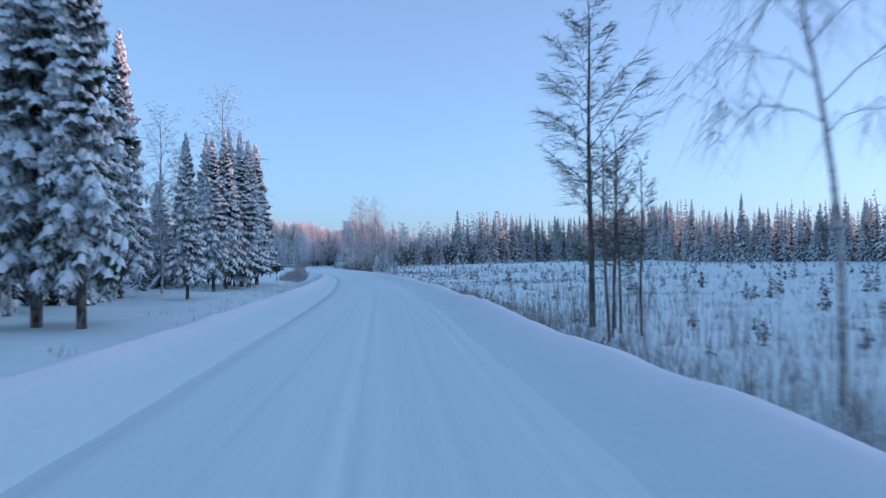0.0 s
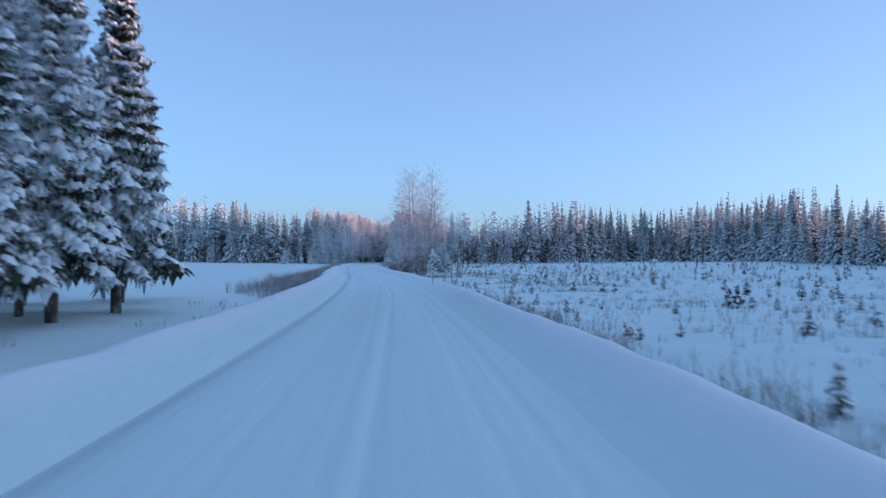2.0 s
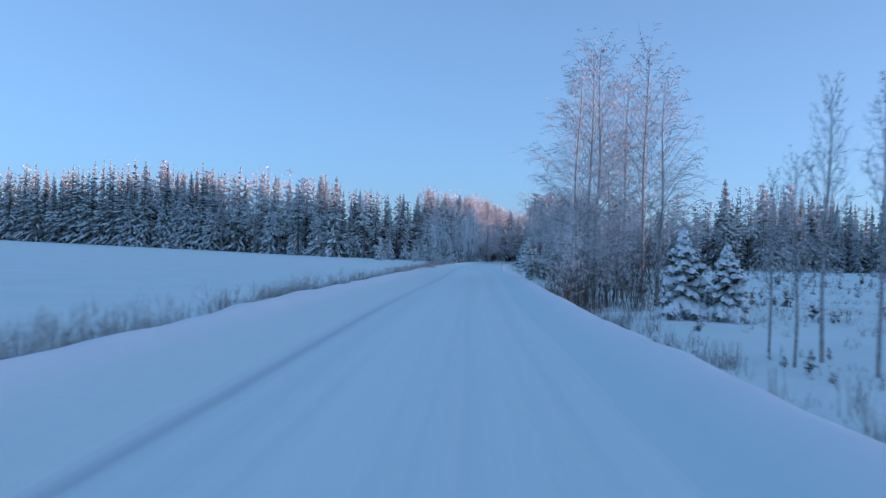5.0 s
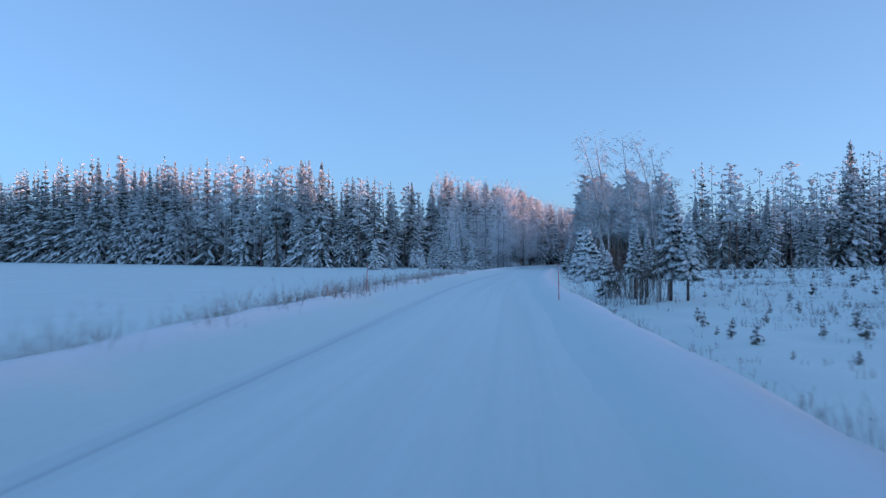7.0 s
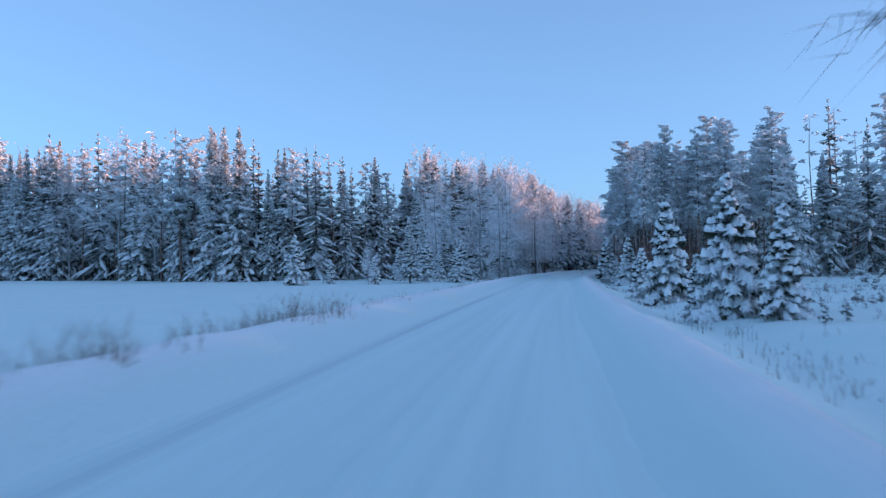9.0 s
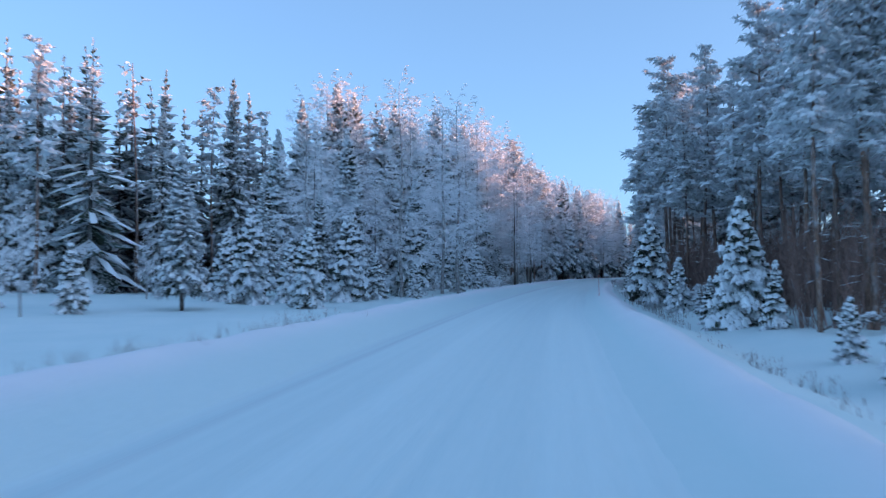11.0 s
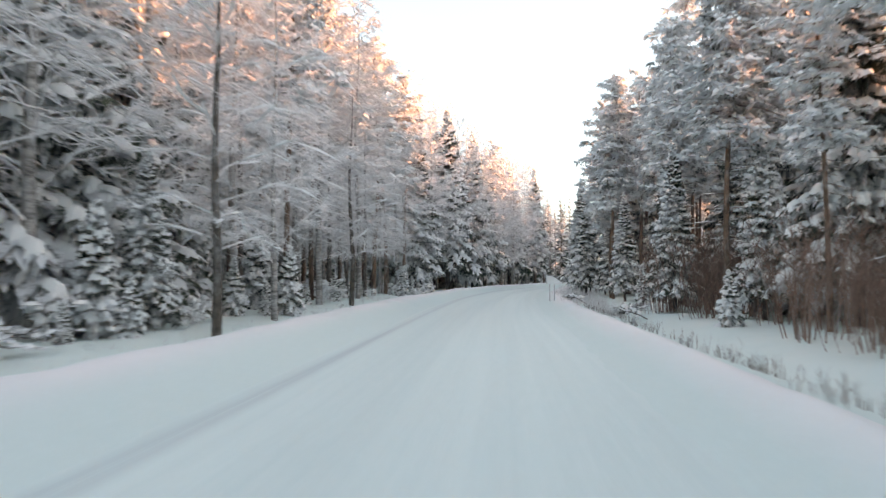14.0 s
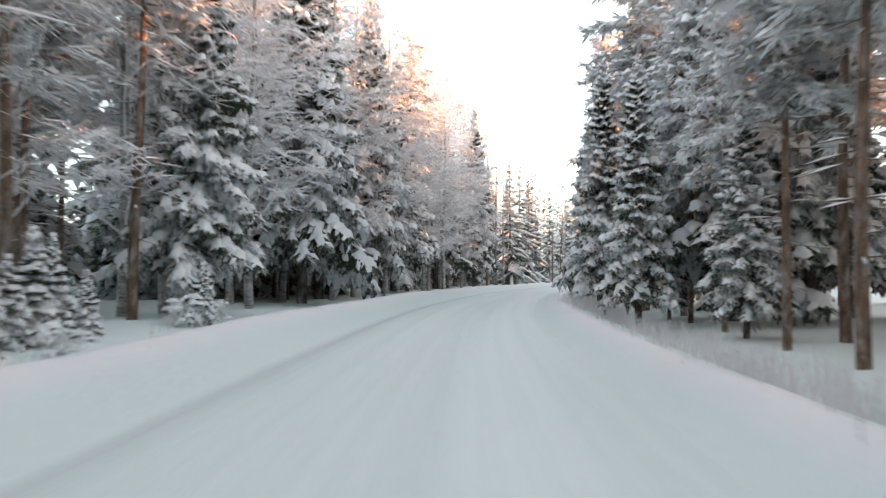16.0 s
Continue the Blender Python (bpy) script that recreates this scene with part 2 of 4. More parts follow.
# ---- kinds of tree; each gives trunk, foliage and snow as triangle soups, one metre of height per unit ----
def spruce(seed, height, wide, detail, snowy=1.0, bare=0.05, load=1.0):
    rnd = random.Random(seed)
    trunk, leaf, snow = Soup(), Soup(), Soup()
    lean = (rnd.uniform(-0.012, 0.012), rnd.uniform(-0.012, 0.012))
    spine = lambda z: Vector((lean[0] * z, lean[1] * z, z))
    r0 = 0.011 * height + 0.03
    n = 7 if detail > 1 else 3
    tube(trunk, [spine(height * k / n) - Vector((0, 0, 0.4 if k == 0 else 0)) for k in range(n + 1)], [r0 * (1 - k / n) ** 0.8 + 0.006 for k in range(n + 1)], 8 if detail > 2 else 5 if detail > 1 else 3)
    z = bare * height
    gap = {3: 0.38, 2: 0.52, 1: 0.62, 0: 1.2, -1: 2.0}[detail] * (0.55 + 0.03 * height if height < 15 else 1.0)
    while z < height * 0.985:
        f = 1 - z / height
        reach = wide * height * (f ** 0.94) * 1.2 * (0.6 + 0.4 * min(1.0, (z / height + 0.06) / 0.2)) + 0.10
        arms = {3: 7, 2: 7, 1: 7, 0: 5, -1: 5}[detail] - (1 if f < 0.25 else 0)
        turn = rnd.random() * 6.28
        for k in range(arms):
            az = turn + 6.283 * k / arms + rnd.uniform(-0.35, 0.35)
            ln = reach * rnd.uniform(0.62, 1.14)
            rise = 0.55 - 1.05 * f + rnd.uniform(-0.16, 0.16)
            out = Vector((math.cos(az), math.sin(az), 0))
            base = spine(z + rnd.uniform(-0.5, 0.5) * gap)
            curve = lambda s: base + out * (ln * s) + Vector((0, 0, ln * (rise * s - 0.32 * s * s + 0.12 * s ** 4)))
            cross = Vector((-out.y, out.x, 0))
            steps = {3: 8, 2: 6, 1: 2, 0: 1, -1: 1}[detail]
            if detail == 3 and ln > 0.5:
                tube(trunk, [curve(0), curve(0.5), curve(0.95)], [0.012 + 0.012 * ln, 0.012, 0.004], 3)
            if detail < 1:
                w = (0.34 if detail == 0 else 0.5) * ln + 0.08
                tip, mid = curve(1.0), curve(0.55)
                leaf.add([tuple(base), tuple(mid + cross * w - Vector((0, 0, 0.16 * ln))), tuple(tip - Vector((0, 0, 0.1 * ln))), tuple(mid - cross * w - Vector((0, 0, 0.16 * ln))), tuple(mid - Vector((0, 0, 0.5 * ln * 0.5 + 0.15)))],
                         [(0, 1, 4), (1, 2, 4), (2, 3, 4), (3, 0, 4)])
            for i in range(steps if detail > 0 else 0):
                s = (i + 0.55 + rnd.uniform(-0.2, 0.2)) / steps
                c = curve(s)
                tw = ln * (0.42 - 0.24 * s) * rnd.uniform(0.8, 1.2) + 0.06
                d = (curve(min(1, s + 0.1)) - curve(s)).normalized()
                for sg in (-1, 1):
                    blade(leaf, c, c + (cross * (sg * 0.85) + d * 0.6) * tw - Vector((0, 0, tw * 0.25)), tw * (0.17 if detail == 3 else 0.27 if detail == 2 else 0.36), tw * 0.22)
                    if detail > 1:
                        blade(leaf, c + d * tw * 0.4, c + (cross * (sg * 0.5) + d * 1.1) * tw - Vector((0, 0, tw * 0.2)), tw * (0.15 if detail == 3 else 0.22), tw * 0.25)
                    if detail == 3:
                        blade(leaf, c + cross * (sg * 0.4 * tw), c + (cross * (sg * 0.9) - d * 0.1) * tw - Vector((0, 0, tw * 0.55)), tw * 0.12, tw * 0.2)
                # needles hanging below the arm
                hang = tw * rnd.uniform(0.8, 1.5) + 0.06
                a, b2 = c - d * tw * 0.5, c + d * tw * 0.6
                leaf.add([tuple(a), tuple(b2), tuple((a + b2) / 2 + cross * rnd.uniform(-0.15, 0.15) * tw - Vector((0, 0, hang)))], [(0, 1, 2)])
            # a strip of snow along the arm, and narrow ones out along its side twigs
            rolls = {3: 6, 2: 5, 1: 3, 0: 1, -1: 1}[detail]
            for i in range(rolls):
                if rnd.random() > 0.9 * snowy:
                    continue
                s = (i + 0.75 + rnd.uniform(-0.25, 0.25)) / (rolls + 0.15)
                d = (curve(s) - curve(max(0, s - 0.15))).normalized()
                la = ln / rolls * rnd.uniform(0.55, 0.95) + 0.03
                lb = ((0.045 + 0.075 * ln * (1 - 0.45 * s)) * rnd.uniform(0.6, 1.4) if detail > 1 else (ln * (0.20 - 0.07 * s) * rnd.uniform(0.5, 1.2) + 0.04) * 0.8) * load
                side = cross + Vector((0, 0, rnd.uniform(-0.35, 0.35)))
                c = curve(min(1, s)) + cross * rnd.uniform(-0.5, 0.5) * lb + Vector((0, 0, 0.04))
                lump(snow, c, d, side.normalized(), la, lb, min(0.17, 0.05 + 0.42 * lb) * rnd.uniform(0.7, 1.3), rnd, 0, 6 if detail > 2 else 5 if detail > 0 else 4, detail > 1)
                if detail > 1 and ln > 0.35:
                    for sg in (-1, 1):
                        if rnd.random() < 0.85 * snowy:
                            tw = ln * (0.42 - 0.24 * s) * rnd.uniform(0.6, 1.1) + 0.05
                            way = (cross * (sg * 0.85) + d * rnd.uniform(0.35, 0.8) - Vector((0, 0, rnd.uniform(0.2, 0.5)))).normalized()
                            lump(snow, curve(min(1, s)) + way * tw * 0.6 + Vector((0, 0, 0.02)), way, way.cross(Vector((0, 0, 1))).normalized(), tw * 0.5, (0.03 + 0.10 * tw) * load, 0.03 + 0.10 * tw, rnd, 0, 5)
        z += gap * rnd.uniform(0.75, 1.25) * (0.42 + 0.7 * f)
    # the leader
    t = spine(height)
    for k in range(3):
        az = k * 2.1
        blade(leaf, t - Vector((0, 0, 0.35)), t + Vector((math.cos(az) * 0.12, math.sin(az) * 0.12, 0.15)), 0.05, 0.0)
    return trunk, leaf, snow


def pine(seed, height, detail, crown=0.42, dead=True, reach=0.165, load=1.0):
    rnd = random.Random(seed)
    trunk, leaf, snow = Soup(), Soup(), Soup()
    bend = [rnd.uniform(-0.02, 0.02) for _ in range(4)]
    spine = lambda z: Vector((bend[0] * z + 0.15 * math.sin(z * 0.35 + bend[2] * 90), bend[1] * z + 0.12 * math.sin(z * 0.3 + bend[3] * 90), z))
    r0 = 0.0072 * height + 0.025
    n = 8 if detail > 1 else 4
    tube(trunk, [spine(height * k / n) - Vector((0, 0, 0.4 if k == 0 else 0)) for k in range(n + 1)], [r0 * (1 - 0.85 * k / n) for k in range(n + 1)], 8 if detail > 2 else 6 if detail > 1 else 4)
    start = 1 - crown
    arms = int({3: 58, 2: 40, 1: 24, 0: 14}[detail] * (crown / 0.5) ** 0.5)
    for k in range(arms):
        g = (k + rnd.random()) / arms
        z = height * (start + (1 - start) * g)
        ln = height * reach * (1.0 - 0.72 * g) * rnd.uniform(0.6, 1.2) * (0.6 + 0.4 * min(1, g * 4))
        az = k * 2.4 + rnd.uniform(-0.5, 0.5)
        out = Vector((math.cos(az), math.sin(az), 0))
        cross = Vector((-out.y, out.x, 0))
        rise = -0.18 + 0.85 * g + rnd.uniform(-0.22, 0.22)
        b = spine(z)
        curve = lambda s: b + out * (ln * s) + Vector((0, 0, ln * (rise * s - 0.25 * s * s)))
        if detail > 1:
            tube(trunk, [curve(0), curve(0.5), curve(1)], [0.02 + 0.015 * ln, 0.018, 0.006], 3)
        tufts = {3: 12, 2: 9, 1: 4, 0: 2}[detail]
        for i in range(tufts):
            s = (i + 0.9) / tufts * rnd.uniform(0.8, 1.05)
            c = curve(min(s, 1.05)) + cross * rnd.uniform(-0.3, 0.3) * ln + Vector((0, 0, rnd.uniform(-0.1, 0.12) * ln))
            r = (0.18 + 0.16 * ln) * rnd.uniform(0.8, 1.25) * (0.78 if detail > 1 else 1)
            for j in range({3: 13, 2: 9, 1: 4, 0: 3}[detail]):
                w, e = rnd.random() * 6.28, rnd.uniform(-0.75, 0.7)
                tip = c + Vector((math.cos(w), math.sin(w), e)) * r * 1.25
                blade(leaf, c, tip, r * (0.10 if detail == 3 else 0.14 if detail == 2 else 0.34), r * 0.2)
            for j in range(4 if detail > 1 else 2 if detail else 1):
                w = rnd.random() * 6.28
                spot = c + Vector((math.cos(w), math.sin(w), 0.2)) * r * rnd.uniform(0.1, 0.7)
                size = r * (0.70 if detail > 1 else 0.95) * load
                lump(snow, spot, (out + Vector((math.cos(w) * 0.5, math.sin(w) * 0.5, rnd.uniform(-0.7, 0.1)))).normalized(), cross, size * rnd.uniform(0.6, 1.3), size * rnd.uniform(0.32, 0.66), size * 0.36, rnd, 0, 5)
    if dead:
        for k in range({3: 30, 2: 18, 1: 5, 0: 0}[detail]):
            z = height * rnd.uniform(0.12, start)
            az, ln = rnd.random() * 6.28, rnd.uniform(0.4, 1.6)
            p = spine(z)
            out = Vector((math.cos(az), math.sin(az), rnd.uniform(-0.35, 0.1)))
            tube(trunk, [p, p + out * ln], [0.02, 0.005], 3)
            if detail > 1:
                lump(snow, p + out * ln * 0.55 + Vector((0, 0, 0.02)), out.normalized(), Vector((-out.y, out.x, 0)).normalized(), ln * 0.4, 0.035, 0.03, rnd, 0, 4)
    return trunk, leaf, snow


def broadleaf(seed, height, detail, wide=0.16, droop=0.5, lean=(0, 0), bare=0.3, thick=0.0085, up=0.75, snowy=0.0, limbs=0, fine=1.0):
    """A bare birch or alder: trunk, then limbs, twigs and fine spray in a second mesh."""
    rnd = random.Random(seed)
    trunk, twig, snow = Soup(), Soup(), Soup()
    ph = rnd.random() * 6
    spine = lambda z: Vector((lean[0] * z * z / height + 0.08 * math.sin(z * 0.7 + ph), lean[1] * z * z / height + 0.07 * math.sin(z * 0.6 + ph * 2), z))
    n = 9 if detail > 1 else 4
    r0 = thick * height + 0.012
    tube(trunk, [spine(height * k / n) - Vector((0, 0, 0.4 if k == 0 else 0)) for k in range(n + 1)], [r0 * (1 - k / n) ** 0.75 + 0.006 for k in range(n + 1)], 7 if detail > 2 else 5 if detail > 1 else 3)
    limbs = limbs or {3: 36, 2: 24, 1: 14, 0: 9}[detail]
    for k in range(limbs):
        g = (k + rnd.random()) / limbs
        z = height * (bare + (0.985 - bare) * g)
        ln = height * wide * (1.1 - 0.85 * g ** 1.3) * rnd.uniform(0.65, 1.25) * (0.7 + 0.3 * min(1, g * 5))
        az = k * 2.4 + rnd.uniform(-0.6, 0.6)
        out = Vector((math.cos(az), math.sin(az), 0))
        b, rise = spine(z), up * rnd.uniform(0.7, 1.3) * (1 + 0.7 * g)
        side, bend, kink = Vector((-out.y, out.x, 0)), rnd.uniform(-0.2, 0.2), rnd.uniform(0, 6)
        curve = lambda s: b + out * (ln * s * (1 - 0.12 * s)) + side * (ln * (bend * s * s + 0.05 * s * math.sin(7 * s + kink))) + Vector((0, 0, ln * (rise * s - droop * s * s + 0.05 * s * math.sin(9 * s + kink))))
        rl = 0.16 * r0 * (1.2 - g) + 0.004
        tube(twig, [curve(0), curve(0.2), curve(0.4), curve(0.6), curve(0.8), curve(1)], [rl + 0.004, rl * 0.9, rl * 0.75, rl * 0.6, rl * 0.4, 0.003], 3) if detail > 1 else tube(twig, [curve(0), curve(0.5), curve(1)], [rl + 0.004, rl * 0.7, 0.003], 3)
        for i in range(int(4 * snowy + rnd.random()) if snowy else 0):
            s = rnd.uniform(0.15, 0.95)
            d = (curve(s) - curve(s - 0.1)).normalized()
            lump(snow, curve(s) + Vector((0, 0, 0.02)), d, Vector((-d.y, d.x, 0)).normalized(), ln * rnd.uniform(0.08, 0.2), 0.05, 0.05, rnd, 0, 5)
        subs = int({3: 12, 2: 9, 1: 4, 0: 3}[detail] * fine * (1.0 - 0.5 * g * g))
        for i in range(subs):
            s = 0.18 + 0.82 * (i + rnd.random()) / subs
            p = curve(s)
            sl = ln * rnd.uniform(0.25, 0.6) * (1.1 - 0.5 * s)
            w = az + rnd.choice((-1, 1)) * rnd.uniform(0.4, 1.3)
            dv = Vector((math.cos(w), math.sin(w), rnd.uniform(0.1, 0.8) * up))
            q1, q2 = p + dv * sl * 0.55, p + dv * sl - Vector((0, 0, sl * droop * 0.9))
            th = 0.008 if detail > 2 else 0.015
            tube(twig, [p, q1, q2], [th, th * 0.7, th * 0.3], 3)
            fines = int({3: 6, 2: 5, 1: 3, 0: 2}[detail] * fine)
            for j in range(fines):
                e = rnd.uniform(0.25, 1.0)
                a = p.lerp(q1, e * 2) if e < 0.5 else q1.lerp(q2, e * 2 - 1)
                fl = sl * rnd.uniform(0.4, 1.1) + 0.08 + 0.15 * (1 - g)
                ww = w + rnd.uniform(-1.3, 1.3)
                tip = a + Vector((math.cos(ww) * 0.7, math.sin(ww) * 0.7, rnd.uniform(-0.1, 0.7) * up - droop * 1.1)) * fl
                wd = (0.007, 0.020, 0.028, 0.055)[3 - detail]
                sd = Vector((-math.sin(ww), math.cos(ww), 0)) * wd
                twig.add([tuple(a + sd), tuple(a - sd), tuple(tip), tuple(a + Vector((0, 0, wd * 1.6)))], [(0, 1, 2), (0, 3, 2), (3, 1, 2)])
    return trunk, twig, snow


def tree(name, soups, mats, label, category, foliage):
    root = new(name)
    tagged(root, label, category)
    part("trunk", soups[0], mats[0], root, smooth=True)
    tagged(part(foliage, soups[1], mats[1], root), kind="stuff")
    if soups[2].f:
        tagged(part("snow_load", soups[2], mats[2], root, "white snow lying on the boughs", True), kind="stuff")
    return root


def at(x, y, z, turn=0.0, size=1.0, wide=1.0):
    return Matrix.Translation((x, y, z)) @ Matrix.Rotation(turn, 4, "Z") @ Matrix.Diagonal((size * wide, size * wide, size, 1))


# ---- the lie of the land ----
ROAD_Y = (-160, -80, -40, 0, 35, 70, 105, 140, 178, 210, 264, 300, 324, 347, 370, 390, 412, 436, 465, 500, 545, 600, 700)
ROAD_X = (-12, -6, -3, 0, 2.1, 2.7, 1.7, 0.0, -1.4, -3.1, -4.2, -4.3, -3.5, -2.2, -0.7, 1.2, 4.6, 10.5, 21, 37, 62, 98, 170)


def road_x(y):
    """The line the car drives, a little right of the road's middle."""
    Y, X = np.array(ROAD_Y, float), np.array(ROAD_X, float)
    m = np.gradient(X, Y)
    y = np.clip(np.asarray(y, float), Y[0], Y[-1])
    i = np.clip(np.searchsorted(Y, y, side="right") - 1, 0, len(Y) - 2)
    h = Y[i + 1] - Y[i]
    s = (y - Y[i]) / h
    return (2 * s**3 - 3 * s**2 + 1) * X[i] + (s**3 - 2 * s**2 + s) * h * m[i] + (3 * s**2 - 2 * s**3) * X[i + 1] + (s**3 - s**2) * h * m[i + 1]


def wave(x, y, size, seed=0.0):
    """Smooth uneven ground between -1 and 1."""
    a, b = x / size + seed * 7.3, y / size + seed * 3.1
    return (np.sin(a * 1.7 + 1.3 * np.sin(b * 1.1)) + np.sin(b * 1.9 + 1.1 * np.sin(a * 1.3 + 2)) + np.sin((a + b) * 1.2 + 0.7)) / 3


LEFT_EDGE, RIGHT_EDGE = -3.35, 2.2


def left_shift(y):
    return np.interp(y, (-200, 115, 200, 285, 345, 700), (0.0, 0.0, -1.25, -1.0, -0.75, -0.75))


def right_shift(y):
    return np.interp(y, (-200, 115, 136, 200, 222, 260, 288, 345, 390, 700), (0.22, 0.28, -0.15, -0.6, -0.7, -0.4, 0.0, 0.55, 0.7, 0.7))


def land(x, y):
    """Height of the snow beside the road."""
    x, y = np.asarray(x, float), np.asarray(y, float)
    u = x - road_x(y)
    u = u - np.where(u < 0, left_shift(y), right_shift(y))
    left = np.interp(y, (-200, 80, 110, 200, 280, 330, 600), (-0.4, -0.4, -0.5, -0.35, -0.1, 0.0, 0.0)) + np.interp(-u, (10, 60, 200, 900), (0, 0.5, 1.8, 9))
    right = np.interp(y, (-200, 60, 100, 205, 232, 300, 340, 600), (-0.85, -0.95, -1.25, -1.2, -0.5, -0.4, -0.35, -0.40)) + np.interp(u, (9, 45, 110, 300, 900), (0, 0.7, 1.4, 3, 9))
    far = np.where(u < 0, left, right)
    side = np.abs(np.where(u < 0, u - LEFT_EDGE, u - RIGHT_EDGE))
    out = np.where((u > LEFT_EDGE) & (u < RIGHT_EDGE), 0, side)
    ease = np.clip(out / np.where(u < 0, 3.5, 3.0), 0, 1)
    ease = ease * ease * (3 - 2 * ease)
    ditch = -0.25 * np.exp(-((out - 3.2) / 1.2) ** 2)
    rough = (0.05 * wave(x, y, 1.1) + 0.10 * wave(x, y, 3.7, 1) + 0.12 * wave(x, y, 14, 2)) * np.clip((out - 1) / 4, 0, 1)
    rough = rough * np.where((u < 0) & (y > 85) & (y < 275), 0.35, np.where((u > 0) & (y < 290), 1.9, 1.0))
    z = 0.12 * (1 - ease) + far * ease + ditch + rough
    return np.where(out <= 0, -0.12, z)


def sheet(name, us, ys, height, material, smooth=True):
    us, ys = np.asarray(us, float), np.asarray(ys, float)
    U, Y = np.meshgrid(us, ys)
    f = np.clip((U - LEFT_EDGE) / (RIGHT_EDGE - LEFT_EDGE), 0, 1)
    X = road_x(Y) + U + (1 - f) * left_shift(Y) + f * right_shift(Y)
    if name == "snow_bank_left":
        X = X + (U + 2.4) * (np.interp(Y, (-200, 60, 112, 200, 285, 700), (0.58, 0.58, 0.70, 1.12, 0.93, 0.93)) - 1)
    Z = height(X, Y, U)
    v = np.stack([X, Y, Z], -1).reshape(-1, 3)
    w = len(us)
    i = (np.arange(len(ys) - 1)[:, None] * w + np.arange(w - 1)[None]).ravel()
    f = np.concatenate([np.stack([i, i + 1, i + w + 1], 1), np.stack([i, i + w + 1, i + w], 1)])
    return new(name, mesh_of(name, v, f, [material], None, smooth))


near_u = np.concatenate([-np.geomspace(3.4, 60, 44)[::-1], [-3.2, -1, 1, 2.1], np.geomspace(2.25, 60, 84)])
all_u = np.concatenate([[-2500, -1200, -700, -420, -260, -170, -120, -85], near_u, [80, 110, 160, 240, 400, 700, 1200, 2500]])
all_y = np.concatenate([[-2500, -1200, -600, -300, -200], np.arange(-140, -10, 1.0), np.arange(-10, 300, 0.7), np.arange(300, 620, 1.0), [650, 700, 800, 1000, 1400, 2500, 4000]])
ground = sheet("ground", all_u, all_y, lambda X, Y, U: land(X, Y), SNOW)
tagged(ground, "snow-covered fields, clearing and forest floor", "snow field", kind="structure")

TRACKS = (-1.55, -0.62, -0.36, 0.38, 0.92)


def road_height(X, Y, U):
    z = 0.02 - 0.006 * (U + 0.6) ** 2 * 0.5
    fade = np.interp(Y, (-200, 250, 310, 700), (1.0, 0.8, 0.35, 0.3))
    for k, c in enumerate(TRACKS):
        d = U - c - 0.17 * np.sin(Y / (19 + 6 * k) + k * 2) - 0.05 * np.sin(Y / 7.0 + k)
        z = z - fade * (0.008 + 0.007 * (k % 3)) * np.exp(-((d / 0.06) ** 2)) + fade * 0.006 * np.exp(-(((np.abs(d) - 0.11) / 0.05) ** 2))
    z = z - np.interp(Y, (-200, 330, 372, 385), (0.022, 0.022, 0.016, 0.0)) * np.exp(-(((U + 2.55 + 0.08 * wave(Y, Y * 0.3, 6)) / 0.13) ** 2))
    return z + 0.006 * wave(X, Y, 0.7) + 0.010 * wave(X, Y * 0.2, 2.2, 3)


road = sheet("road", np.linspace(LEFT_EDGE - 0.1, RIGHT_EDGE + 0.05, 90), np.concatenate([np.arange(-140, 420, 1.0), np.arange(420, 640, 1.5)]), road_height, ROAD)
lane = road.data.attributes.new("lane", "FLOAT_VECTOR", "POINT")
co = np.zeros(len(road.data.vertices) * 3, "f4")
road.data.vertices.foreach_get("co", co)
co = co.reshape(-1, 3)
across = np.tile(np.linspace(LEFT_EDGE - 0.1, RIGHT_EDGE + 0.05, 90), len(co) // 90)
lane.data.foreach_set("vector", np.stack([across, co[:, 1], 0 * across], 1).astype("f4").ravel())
tagged(road, "country road of packed snow with shallow tyre tracks", "road", kind="structure")


def left_bank(X, Y, U):
    w = U + (0.10 * wave(Y, Y * 0.4, 4) + 0.05 * wave(Y, Y * 0.3, 1.3, 2)) * np.clip(-U - 2.9, 0, 1)
    z = np.interp(w, (-6.8, -6.2, -5.5, -5.0, -4.6, -4.2, -3.8, -3.4, -3.0, -2.7, -2.4), (-0.62, -0.30, 0.15, 0.36, 0.41, 0.355, 0.26, 0.165, 0.07, -0.012, -0.10))
    z = z * (1 + 0.10 * wave(Y, Y * 0.2, 6)) + 0.03 * wave(X, Y, 0.9, 2) * np.clip(-w - 2.8, 0, 1) + 0.010 * wave(X, Y, 0.25, 5) * np.clip(-w - 2.6, 0, 1)
    return z


def right_bank(X, Y, U):
    tall = np.interp(Y, (-200, 120, 200, 300, 380, 700), (0.31, 0.31, 0.30, 0.28, 0.22, 0.22))
    w = U - 0.08 * wave(Y, Y * 0.4, 5, 1) - 0.04 * wave(Y, Y * 0.3, 1.2, 4) * np.clip(U - 1.7, 0, 1)
    z = np.interp(w, (0.8, 1.1, 1.35, 1.6, 1.95, 2.2, 2.42, 2.6, 3.0, 3.6, 4.3), (-0.45, -0.16, 0.03, 0.18, 0.48, 0.82, 1.06, 0.98, 0.30, -1.1, -2.8)) * tall
    z = z + 0.03 * wave(X, Y, 0.8, 4) * np.clip(w - 1.4, 0, 1) + 0.008 * wave(X, Y, 0.25, 6) + 0.04 * wave(Y, Y * 0.2, 4, 3) * np.clip(w - 1.6, 0, 1)
    return z


bank_y = np.concatenate([np.arange(-140, 420, 0.6), np.arange(420, 640, 1.5)])


